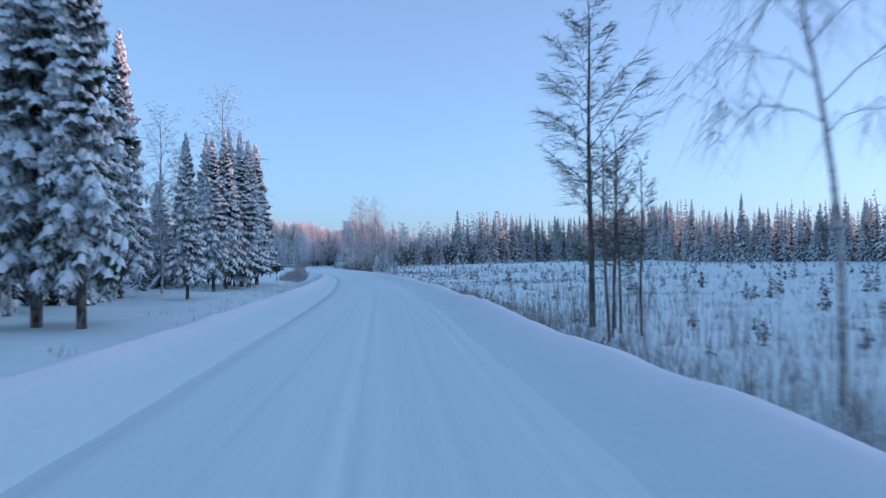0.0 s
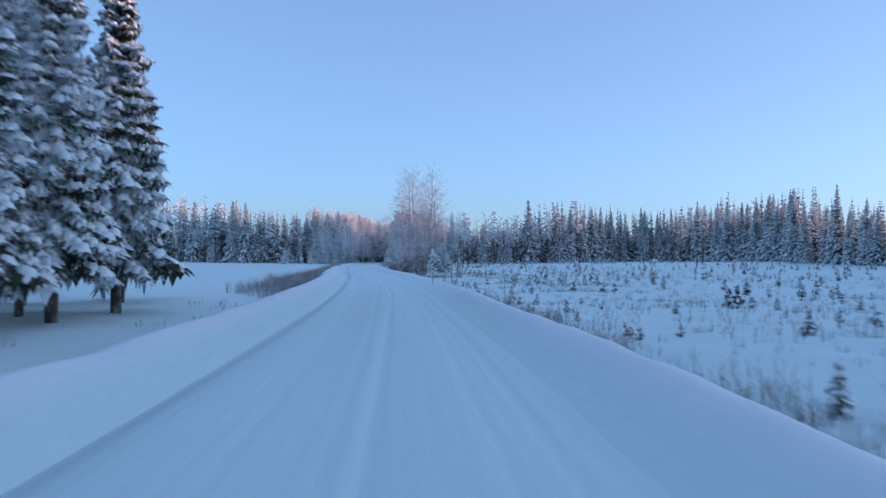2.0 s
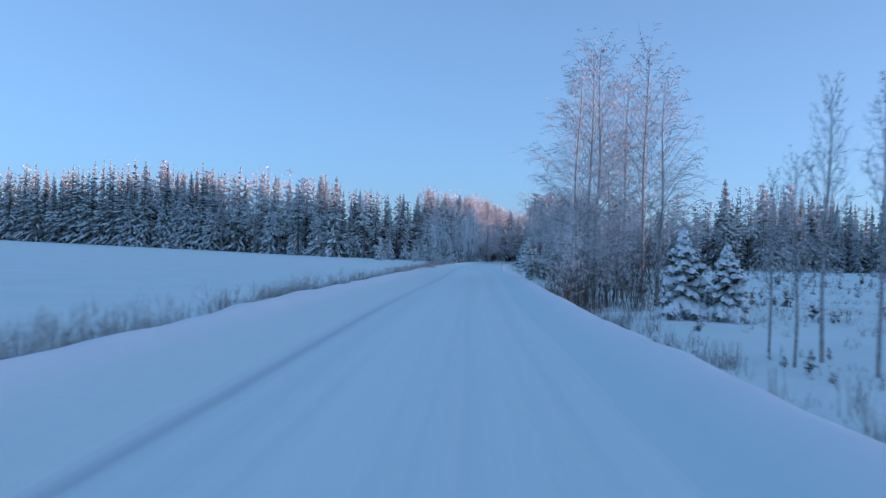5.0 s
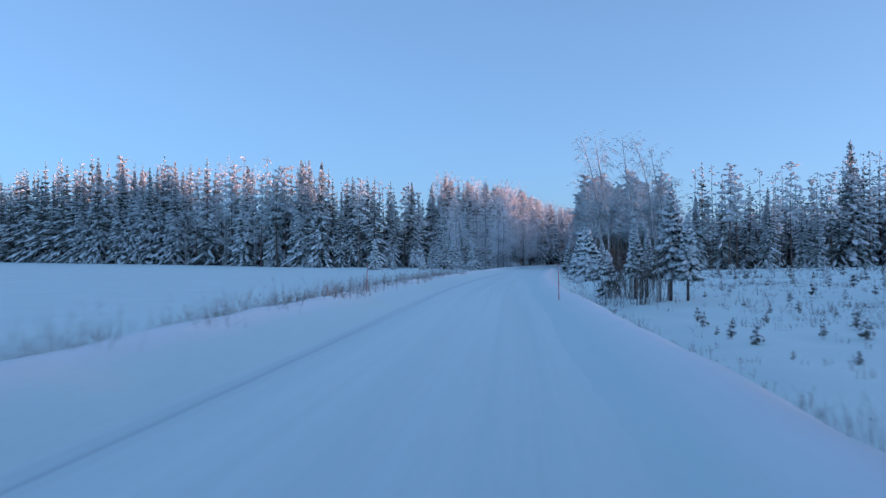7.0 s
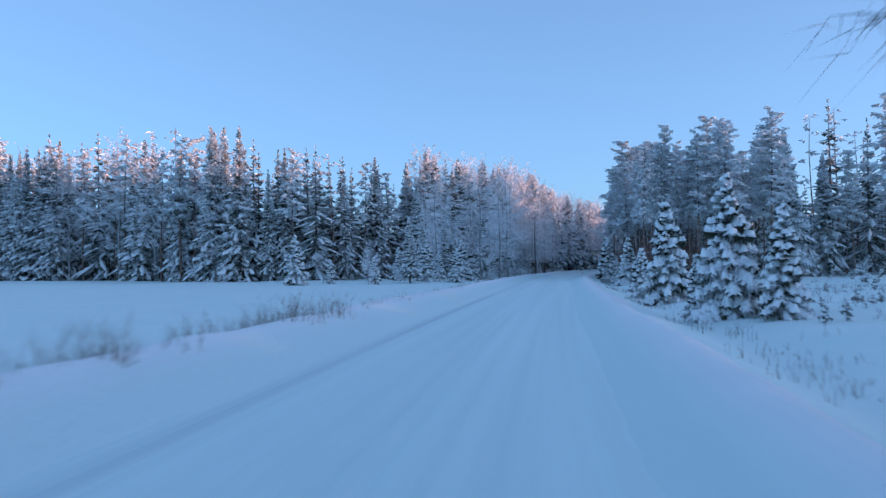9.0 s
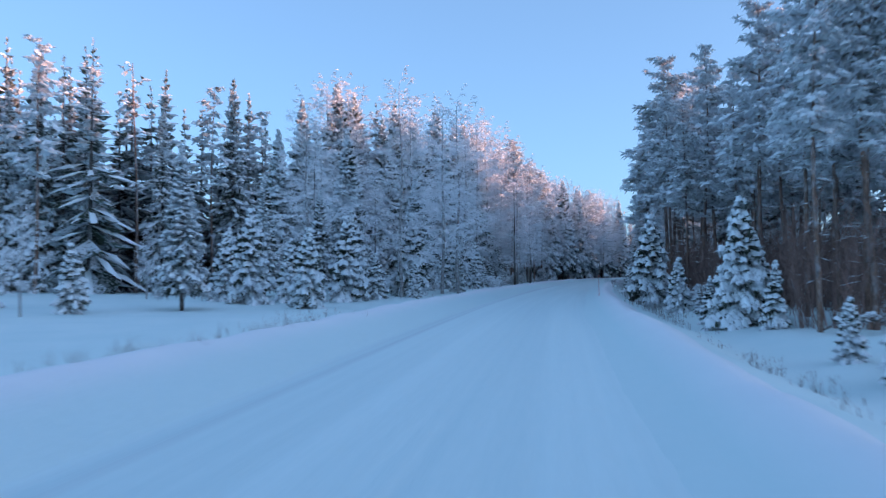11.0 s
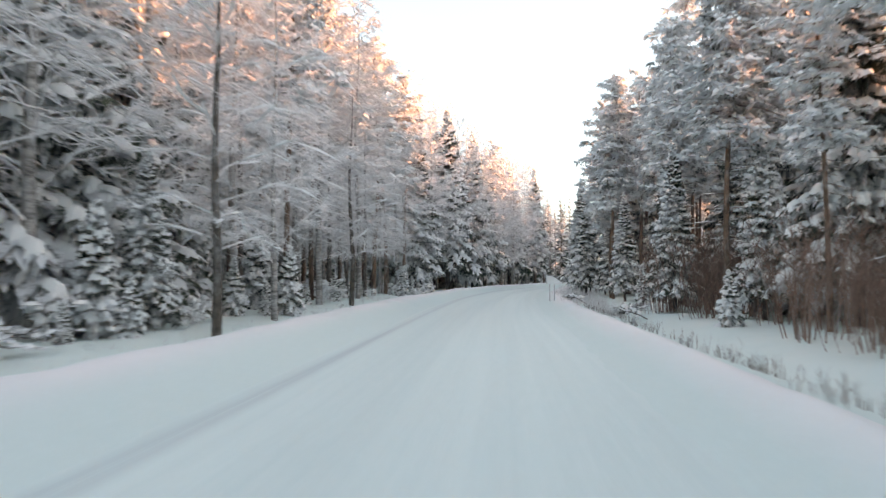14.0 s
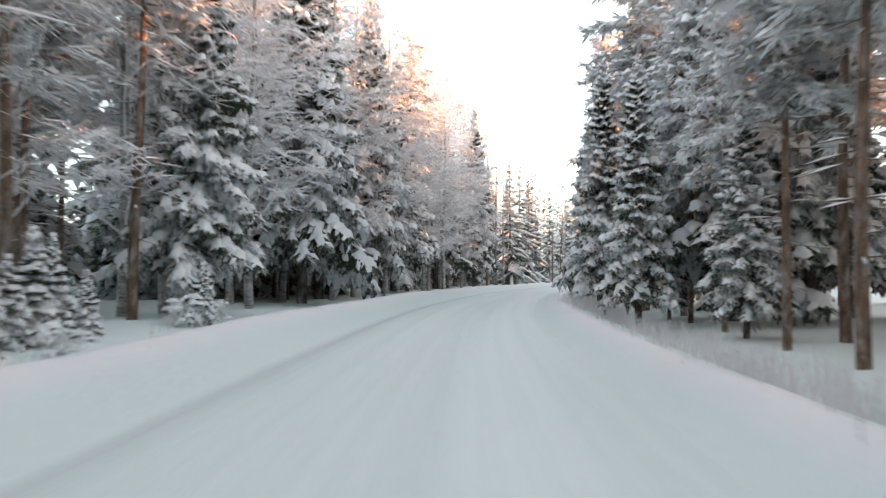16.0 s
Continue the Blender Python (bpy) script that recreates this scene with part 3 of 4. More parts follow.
def bank(name, us, height, fresh_glow, label):
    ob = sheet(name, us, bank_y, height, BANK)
    spread = np.tile(fresh_glow(us), len(bank_y)) * np.repeat(0.85 + 0.15 * wave(bank_y, bank_y * 0.3, 2.5, 6), len(us))
    ob.data.attributes.new("fresh_glow", "FLOAT", "POINT").data.foreach_set("value", np.clip(spread, 0, 1).astype("f4"))
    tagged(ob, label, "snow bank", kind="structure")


# whitened along the crests, for fresh snow and for painted glow
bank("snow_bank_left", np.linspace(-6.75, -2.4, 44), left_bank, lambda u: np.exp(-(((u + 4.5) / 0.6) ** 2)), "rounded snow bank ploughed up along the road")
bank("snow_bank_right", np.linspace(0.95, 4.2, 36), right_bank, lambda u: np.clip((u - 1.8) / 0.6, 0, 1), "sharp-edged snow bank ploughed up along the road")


def ground_z(x, y):
    return float(land(x, y))


# ---- patterns of the trees ----
SPRUCE_MATS = (SPRUCE_BARK, NEEDLES, TREE_SNOW)
PINE_MATS = (PINE_BARK, PINE_NEEDLES, TREE_SNOW)
kinds = {}
GROUPS = {"spruce": "spruces along the road", "pine": "pines along the road", "birch": "birches by the road", "young_spruce": "young spruces by the road"}


def kind_of(key, count, maker):
    kinds[key] = [maker(k) for k in range(count)]


def planted(key, x, y, height, pick=None, turn=None, wide=1.0, sink=0.05, rnd=random):
    """Plants one tree of a kind; the first use of a pattern is the pattern itself."""
    some = kinds[key]
    entry = some[(rnd.randrange(len(some)) if pick is None else pick) % len(some)]
    m = at(x, y, ground_z(x, y) - sink, rnd.random() * 6.283 if turn is None else turn, height / entry["height"], wide)
    if entry["ob"] is None:
        ob = tree(entry["name"], entry["soups"], entry["mats"], entry["label"], entry["category"], entry["foliage"])
        ob.matrix_basis = m
        tagged(ob, group=entry["group"])
        entry["ob"] = ob
        return ob
    root = entry["ob"]
    ob = copy_thing(root, Matrix())
    ob.matrix_basis = m
    return ob


def entry(name, height, soups, mats, label, category, foliage, group):
    return {"name": name, "height": height, "soups": soups, "mats": mats, "label": label, "category": category, "foliage": foliage, "group": group, "ob": None}


SPRUCE_LABEL = "tall dark-green spruce with snow-laden drooping boughs"
YOUNG_LABEL = "young spruce bowed under thick white snow"
PINE_LABEL = "tall pine with reddish bark and snow-covered crown"
BIRCH_LABEL = "leafless birch with pale trunk and hoarfrosted twigs"
kind_of("spruce_near", 4, lambda k: entry("spruce_tree", 14, spruce(10 + k, 14, 0.135 + 0.013 * k, 3, 1.0, 0.18, 1.4), SPRUCE_MATS, SPRUCE_LABEL, "spruce tree", "foliage", GROUPS["spruce"]))
kind_of("spruce_mid", 5, lambda k: entry("spruce_tree", 16, spruce(30 + k, 16, 0.14 + 0.014 * k, 2, 1.05, 0.08, 1.3), SPRUCE_MATS, SPRUCE_LABEL, "spruce tree", "foliage", GROUPS["spruce"]))
kind_of("spruce_far", 5, lambda k: entry("spruce_tree", 18, spruce(50 + k, 18, 0.125 + 0.011 * k, 1, 0.9), SPRUCE_MATS, SPRUCE_LABEL, "spruce tree", "foliage", GROUPS["spruce"]))
kind_of("young", 4, lambda k: entry("young_spruce", 3.5, spruce(70 + k, 3.5, 0.19 + 0.02 * k, 3, 1.25, 0.04, 1.25), SPRUCE_MATS, YOUNG_LABEL, "spruce tree", "foliage", GROUPS["young_spruce"]))
kind_of("young_far", 4, lambda k: entry("young_spruce", 3.5, spruce(80 + k, 3.5, 0.20 + 0.02 * k, 2, 1.25, 0.03, 1.25), SPRUCE_MATS, YOUNG_LABEL, "spruce tree", "foliage", GROUPS["young_spruce"]))
kind_of("pine_near", 3, lambda k: entry("pine_tree", 15, pine(90 + k, 15, 3, 0.56), PINE_MATS, PINE_LABEL, "pine tree", "crown", GROUPS["pine"]))
kind_of("slim_conifer", 3, lambda k: entry("slim_conifer", 6, spruce(94 + k, 6, 0.14 + 0.03 * k, 3, 1.2, 0.36 - 0.03 * k, 1.1), SPRUCE_MATS, "slim conifer with snow-heaped drooping boughs on a bare lower trunk", "spruce tree", "foliage", "slim conifers by the clearing"))
kind_of("pine_mid", 4, lambda k: entry("pine_tree", 17, pine(100 + k, 17, 2, 0.54), PINE_MATS, PINE_LABEL, "pine tree", "crown", GROUPS["pine"]))
kind_of("pine_far", 3, lambda k: entry("pine_tree", 17, pine(110 + k, 17, 1, 0.52), PINE_MATS, PINE_LABEL, "pine tree", "crown", GROUPS["pine"]))
kind_of("birch", 4, lambda k: entry("birch_tree", 13, broadleaf(120 + k, 13, 3, 0.24, 0.35, bare=0.10, thick=0.0062, up=1.0, limbs=64, fine=0.85), (BIRCH_BARK, BIRCH_TWIGS, TREE_SNOW), BIRCH_LABEL, "birch tree", "twig_crown", GROUPS["birch"]))
kind_of("birch_far", 4, lambda k: entry("birch_tree", 14, broadleaf(130 + k, 14, 2, 0.20, 0.35, bare=0.12, up=1.0, limbs=32, fine=1.4), (BIRCH_BARK, FROST_TWIGS, TREE_SNOW), BIRCH_LABEL, "birch tree", "twig_crown", GROUPS["birch"]))
kind_of("frosted", 2, lambda k: entry("frosted_tree", 13, broadleaf(160 + k, 13, 3, 0.36, 0.42, bare=0.2, thick=0.011, up=0.4, snowy=1.0), (ALDER_BARK, FROST_TWIGS, TREE_SNOW), "broad leafless tree with long frost-covered limbs", "deciduous tree", "twig_crown", "frosted trees along the road"))
kind_of("bent_birch", 3, lambda k: entry("birch_tree", 11, broadleaf(170 + k, 11, 3, 0.20, 0.62, (-0.09 - 0.03 * k, -0.02), 0.34, 0.0058, 1.1, limbs=22, fine=0.8), (BIRCH_BARK, BIRCH_TWIGS, TREE_SNOW), "leafless birch with a bowed trunk and hanging frosted twigs", "birch tree", "twig_crown", GROUPS["birch"]))
kind_of("alder", 2, lambda k: entry("alder_tree", 11, broadleaf(140 + k, 11, 3, 0.185, 0.12, (0.0, 0.0), 0.33, 0.008, 0.8, limbs=26, fine=1.5), (ALDER_BARK, BARE_TWIGS, TREE_SNOW), "leafless dark alder beside the road ditch", "alder tree", "twig_crown", "alders by the ditch"))
kind_of("lean_birch", 1, lambda k: entry("birch_tree", 8, broadleaf(150, 8, 3, 0.34, 0.95, (-0.16, 0.0), 0.50, 0.007, 0.95, limbs=13), (BIRCH_BARK, BIRCH_TWIGS, TREE_SNOW), "slender leaning birch with weeping frosted twigs", "birch tree", "twig_crown", GROUPS["birch"]))
kind_of("alder_pole", 2, lambda k: entry("alder_tree", 6, broadleaf(145 + k, 6, 3, 0.15, 0.1, (0.02, 0.0), 0.3, 0.006, 1.2, limbs=14), (ALDER_BARK, BARE_TWIGS, TREE_SNOW), "slim leafless young alder with upright twigs", "alder tree", "twig_crown", "alders by the ditch"))
kind_of("bushy_spruce", 2, lambda k: entry("young_spruce", 3.5, spruce(75 + k, 3.5, 0.34, 3, 1.4, 0.02, 1.5), SPRUCE_MATS, "bushy young spruce buried in thick white snow", "spruce tree", "foliage", GROUPS["young_spruce"]))

kind_of("slim_birch", 2, lambda k: entry("birch_tree", 8, broadleaf(155 + k, 8, 3, 0.10, 0.12, bare=0.3, thick=0.006, up=2.0, limbs=34, fine=0.7), (BIRCH_BARK, BIRCH_TWIGS, TREE_SNOW), "slim young birch with upright leafless twigs", "birch tree", "twig_crown", GROUPS["birch"]))
taken = []


def hero(rows):
    for key, x, y, h, *wide in rows:
        planted(key, x, y, h, turn=random.uniform(-0.5, 0.5) if key in ("bent_birch", "lean_birch") else None, wide=wide[0] if wide else 1.0)
        taken.append((x, y, 1.6 if h > 5 else 0.9))


random.seed(5)
# the wood beside the start of the road
hero([("spruce_near", -9.2, 25.4, 15.5, 0.85), ("spruce_near", -7.5, 24.2, 14.0, 0.78), ("spruce_near", -12.6, 47.7, 16.0, 0.8), ("spruce_near", -8.2, 44.6, 9.4, 0.8),
      ("spruce_near", -8.5, 62.1, 12.3, 0.85), ("spruce_near", -9.6, 72.5, 14.5, 0.75), ("birch", -10.9, 50.5, 11.5), ("birch", -9.3, 67.6, 16.5),
      ("spruce_near", -8.9, 58.5, 11.5, 0.85), ("spruce_near", -9.6, 82.0, 16.0, 0.75), ("spruce_near", -8.6, 68.0, 10.0, 0.75), ("spruce_near", -12.5, 79.0, 15.0, 0.8), ("spruce_near", -13.5, 34.0, 15.0, 0.8)])
hero([("spruce_near", -7.6, 70.2, 13.0, 1.1), ("spruce_near", -7.4, 75.0, 13.5, 1.05), ("spruce_near", -7.7, 65.4, 12.0, 1.1)])
# trees by the ditch at the start
hero([("alder", 8.8, 25.6, 11.8), ("alder_pole", 8.1, 22.1, 6.2), ("alder_pole", 9.1, 23.9, 5.8), ("alder_pole", 8.6, 23.0, 5.2), ("alder_pole", 9.4, 24.8, 6.6), ("alder_pole", 9.5, 22.8, 5.6), ("lean_birch", 7.8, 11.0, 8.0)])
# the clump at the edge of the clearing
hero([("birch", 5.3, 167.1, 16.2), ("birch", 4.2, 163.0, 14.0), ("birch", 5.9, 168.5, 16.5), ("birch", 8.0, 171.0, 15.0), ("birch", 9.0, 169.2, 17.0), ("birch", 9.2, 163.8, 13.4),
      ("bushy_spruce", 8.3, 152.7, 3.9), ("bushy_spruce", 10.1, 152.3, 3.3), ("young", 12.6, 160.0, 2.8), ("birch_far", 4.6, 165.0, 8.0), ("birch_far", 7.0, 165.5, 7.0), ("birch_far", 3.9, 160.8, 5.5), ("birch_far", 5.4, 163.4, 6.2), ("birch_far", 3.6, 167.5, 7.5), ("birch_far", 6.6, 168.0, 9.0),
      ("slim_birch", 9.2, 143.5, 5.8), ("slim_birch", 10.0, 141.2, 8.2), ("slim_birch", 10.4, 138.5, 7.7), ("slim_birch", 8.9, 140.4, 6.0), ("slim_birch", 6.4, 124.9, 3.4)])
# the second clump
hero([("bent_birch", 2.8, 221.8, 11.5), ("bent_birch", 2.6, 224.8, 11.8), ("bent_birch", 4.3, 218.3, 10.8), ("bent_birch", 5.2, 213.8, 10.0), ("bent_birch", 5.9, 214.8, 9.4),
      ("young", 1.8, 258.1, 5.5), ("slim_conifer", 4.06, 216.8, 5.2), ("slim_conifer", 5.9, 214.2, 6.7), ("slim_conifer", 6.7, 212.9, 5.2), ("slim_conifer", 5.0, 218.5, 4.4), ("young", 2.6, 219.6, 3.0),
      ("young", 1.2, 266.4, 3.3), ("young", 2.2, 243.9, 5.0), ("young", 3.3, 240.9, 3.6), ("young", 1.2, 244.6, 2.4), ("young", 3.9, 243.0, 3.0)])
# pale birches and dark spruces at the edge of the left wood
hero([("birch_far", -14.9, 315.4, 15.0), ("birch_far", -12.9, 321.6, 14.5), ("birch_far", -12.0, 323.6, 15.5), ("birch_far", -9.6, 364.4, 14.5), ("spruce_near", -14.2, 368.5, 11.0), ("spruce_near", -16.1, 367.2, 16.0), ("spruce_near", -19.0, 365.0, 18.5),
      ("spruce_near", -11.7, 357.7, 5.5), ("young", -11.8, 370.6, 4.0), ("young", -12.6, 338.8, 3.2), ("young", -12.4, 356.0, 3.6)])
hero([("spruce_near", -18.6, 309.0, 6.8), ("young", -16.2, 306.3, 4.8), ("spruce_near", -20.8, 305.5, 7.4), ("spruce_near", -22.4, 312.0, 11.0), ("spruce_near", -19.0, 316.5, 12.0), ("birch_far", -20.0, 310.6, 12.5), ("young", -13.4, 312.5, 2.4)])
# young spruces where the forest begins
hero([("young", 2.3, 292.6, 4.6), ("young", 3.4, 294.1, 2.7), ("young", 2.0, 305.1, 2.9), ("young", 1.2, 309.9, 5.5), ("young", 2.3, 282.1, 1.5), ("young", 2.6, 279.3, 3.2), ("young", 3.6, 278.6, 3.3),
      ("young", -23.1, 291.3, 2.8), ("spruce_near", -20.0, 294.3, 7.1), ("young", -18.4, 303.2, 3.5), ("young", -15.5, 297.6, 3.6), ("young", -17.5, 312.4, 5.5), ("young", -14.9, 308.1, 2.7),
      ("spruce_near", 1.9, 317.4, 6.0), ("spruce_near", 2.3, 321.5, 4.6), ("spruce_near", -15.6, 324.5, 9.5), ("young", -14.9, 319.0, 5.9), ("young", -12.4, 326.1, 3.3)])
# along the forest road
hero([("pine_near", 3.4, 330.8, 15.5), ("pine_near", 7.4, 328.9, 16.0), ("young", -9.6, 367.2, 2.8), ("young", -13.5, 385.4, 3.1), ("young", -10.7, 402.9, 2.8), ("frosted", -8.4, 377.3, 12.0), ("frosted", -10.5, 383.0, 14.0), ("frosted", -9.2, 391.0, 13.0), ("frosted", -11.5, 397.0, 15.0), ("frosted", -13.0, 372.0, 14.0), ("frosted", -9.5, 357.0, 12.0), ("pine_near", 8.6, 367.6, 17.0), ("pine_near", 11.9, 385.8, 18.0), ("pine_near", 9.8, 396.5, 17.5), ("pine_near", 12.8, 393.5, 17.0), ("pine_near", 14.2, 399.0, 18.0), ("pine_near", 10.6, 381.0, 16.5), ("pine_near", 13.4, 376.0, 17.5), ("pine_near", -10.1, 405.7, 17.0), ("pine_near", -12.7, 415.0, 17.0), ("spruce_near", -5.9, 409.3, 15.0), ("spruce_near", -3.4, 431.3, 19.0)])
hero([("young", -5.0, 406.0, 2.0), ("birch", -2.3, 439.0, 17.0), ("pine_near", -11.6, 408.7, 15.0), ("pine_near", 12.7, 411.9, 13.0), ("pine_near", 12.1, 407.3, 13.0), ("pine_near", 10.5, 400.7, 14.0), ("spruce_near", 11.2, 404.2, 7.6), ("spruce_near", 10.1, 410.5, 10.6), ("spruce_near", 10.9, 417.8, 12.2), ("spruce_near", 20.0, 412.6, 13.0), ("birch", 1.0, 462.0, 19.0), ("birch", 3.2, 468.0, 20.0), ("birch", -0.8, 457.0, 18.0), ("birch", 5.0, 474.0, 19.0)])
hero([("young", 2.4, 337.0, 1.9), ("young", 1.8, 331.1, 1.7), ("young", 2.6, 328.6, 1.9), ("young", 1.1, 323.3, 2.3), ("young", -6.1, 409.8, 1.9), ("spruce_near", 20.6, 440.5, 10.5), ("spruce_near", 12.6, 413.8, 6.5), ("spruce_near", 13.5, 427.1, 8.0), ("spruce_near", -7.0, 421.0, 21.5), ("spruce_near", -4.0, 438.9, 22.0), ("spruce_mid", 15.6, 503.7, 16.5), ("spruce_mid", 22.0, 522.0, 16.5), ("spruce_mid", 12.5, 490.0, 14.0)])


hero([("spruce_near", 8.6, 375.5, 9.0), ("spruce_near", 10.6, 383.0, 11.0), ("spruce_near", 9.6, 391.5, 8.0), ("spruce_near", 9.8, 367.0, 8.5), ("young", 6.9, 363.0, 2.0), ("young", 8.0, 380.0, 2.4)])


# ---- the woods ----
def wood_edge_left(x):
    """How far along the road the wood behind the left field begins."""
    return np.interp(-x, (14, 20, 25, 30, 36, 50, 64, 110, 200, 400), (345, 343, 337, 329, 309, 313, 319, 341, 380, 450))


def wood_edge_right(x):
    return np.interp(x, (4, 27, 60, 90, 112, 118, 124, 400), (286, 290, 313, 340, 330, 200, -60, -60))


def forest_depth(x, y):
    """Metres into the wood from its nearest edge; below nought in the open."""
    u = x - float(road_x(y))
    if u < 0:
        verge = -u - np.interp(y, (-100, 90, 285, 312, 335, 345, 358, 372, 600), (9.5, 9.5, 26, 24, 19, 15, 11.5, 9.5, 9))
        if y < 200:
            return min(verge, 84 - y)
        return min(verge, (y - float(wood_edge_left(x))) * 0.85)
    verge = u - np.interp(y, (280, 328, 345, 405, 420, 600), (7.8, 7.6, 9.2, 8.8, 6.2, 5.4))
    if x > 105 and y < 335:
        return min(x - 112 - 5 * math.sin(y * 0.05), y + 40) if x > 108 else 0
    return min(verge, (y - float(wood_edge_right(min(x, 111)))) * 0.85)


def u_of(x, y):
    return x - float(road_x(y))


rnd = random.Random(77)
# scrub of young spruces and frosted birches before the left wood
for _ in range(46):
    y = rnd.uniform(287, 352)
    u = -rnd.uniform(10.5, np.interp(y, (287, 312, 335, 352), (27, 25, 20, 14)))
    x = float(road_x(y)) + u
    if all((x - a) ** 2 + (y - b) ** 2 > 2.2 for a, b, c in taken):
        planted("birch_far" if rnd.random() < 0.16 else "young_far", x, y, rnd.uniform(1.8, 5.5), rnd=rnd)
        taken.append((x, y, 1.2))
for _ in range(60):
    y = rnd.uniform(312, 405)
    x = float(road_x(y)) - rnd.uniform(8.6, 14.0) - (3.0 if y < 335 else 0)
    if all((x - a) ** 2 + (y - b) ** 2 > 1.2 for a, b, c in taken):
        planted("young_far", x, y, rnd.uniform(0.6, 2.4), rnd=rnd)
for _ in range(14):
    y = rnd.uniform(318, 352)
    x = float(road_x(y)) - rnd.uniform(11.5, 20.0) - (4.0 if y < 332 else 0)
    if all((x - a) ** 2 + (y - b) ** 2 > 4.0 for a, b, c in taken):
        planted("frosted", x, y, rnd.uniform(8.5, 13.5), rnd=rnd, wide=0.8)
        taken.append((x, y, 1.2))
for _ in range(20):
    y = rnd.uniform(262, 345)
    x = float(road_x(y)) + rnd.uniform(6.0, 9.5)
    if all((x - a) ** 2 + (y - b) ** 2 > 3.0 for a, b, c in taken):
        planted("young_far", x, y, rnd.uniform(0.8, 2.6), rnd=rnd)
        taken.append((x, y, 1.0))
far_bits = []
spots = []
yy = -45.0
while yy < 560:
    xx = -260.0
    while xx < 250:
        x, y = xx + rnd.uniform(-1.35, 1.35), yy + rnd.uniform(-1.35, 1.35)
        xx += 2.8
        d = forest_depth(x, y)
        if d <= 0:
            continue
        spots.append((x, y, d))
    yy += 2.8
for x, y, d in spots:
    u = x - float(road_x(y))
    right = u > 0
    if any((x - a) ** 2 + (y - b) ** 2 < c * c for a, b, c in taken):
        continue
    if y < 90 and -12.0 < x < 0:
        continue
    roadside = abs(u) < 24 and y > 270 or (y < 90 and x < 0)
    if d > (20 if roadside else 12) or (y < 90 and x < 0 and d > 15) or (abs(x) > 135 and d > 9):
        continue
    if d > 9 and 335 < y < 450 and -48 < u < 55 and rnd.random() < 0.35:
        continue
    if rnd.random() < (0.6 if y < 90 and x < 0 else 0.55 if y > 396 and d > 4 else 0.03 if not right and 335 < y < 404 and d < 9 else 0.42 if right and 295 < y < 400 and u < 30 else 0.08 if d < 6 else 0.28):
        continue
    tall = rnd.gauss(16.2, 1.5) if not right else rnd.gauss(15.8, 1.8)
    tall = max(9.0, tall) * (0.66 if y < 90 and x < 0 else 1.0) * (float(np.interp(x, (-110, -60, -36, -20), (1.46, 1.27, 1.12, 1.0))) if (x < -20 and y > 250) else 1.2 if x > 50 and y > 250 else 1.25 if x > 105 and y < 150 else 0.87 if right and y < 302 else 0.95 if right and y < 335 else 1.18 if right else 1.0)
    if not right and 335 < y < 470 and u > -26:
        tall *= 1.28
    if not right and u > -26:
        tall = min(tall, 20.5)
    if -46 < x < -26 and 250 < y < 332:
        tall = min(tall * 0.95, 18.0)
    roll = rnd.random()
    if y < 90 and x < 0:
        key = "spruce" if roll < 0.8 else "birch" if roll < 0.92 else "pine"
    elif right:
        key = "pine" if u < 11.5 and 325 < y < 402 else "spruce" if 0.93 < roll and u < 40 else "pine" if roll < (0.96 if y < 345 and u < 17 else 0.84 if 300 < y else 0.66) else "spruce" if roll < 0.93 else "birch"
        if x > 60:
            key = "spruce" if roll < 0.9 else "pine"
    else:
        key = ("birch" if roll < 0.60 else "pine") if 366 < y < 413 and u > -19 else ("spruce" if roll < 0.62 and u < -14 else "birch") if 330 < y < 367 and u > -19 else ("birch" if roll < 0.66 else "pine" if roll < 0.72 else "spruce") if y > 432 and u > -18 else ("birch" if roll < 0.42 else "pine" if roll < 0.52 else "spruce") if y > 335 and x > -40 else "spruce" if roll < 0.70 else "birch" if roll < 0.84 else "pine"
    near = d < (13 if abs(u) < 22 and y > 270 else 7 if abs(u) < 26 else 3.2) and abs(x) < 122 and y < 470 and y > -20
    if near:
        close = abs(u) < 27
        planted({"spruce": "spruce_near" if abs(u) < 13 and y > 280 else "spruce_mid" if close else "spruce_far", "pine": "pine_mid" if close else "pine_far", "birch": "birch_far"}[key], x, y, tall, rnd=rnd, wide=rnd.uniform(0.85, 1.15))
    else:
        if key == "birch" and rnd.random() < 0.75:
            key = "spruce"
        far_bits.append((key, x, y, tall, rnd.random() * 6.283, rnd.randrange(4), d))

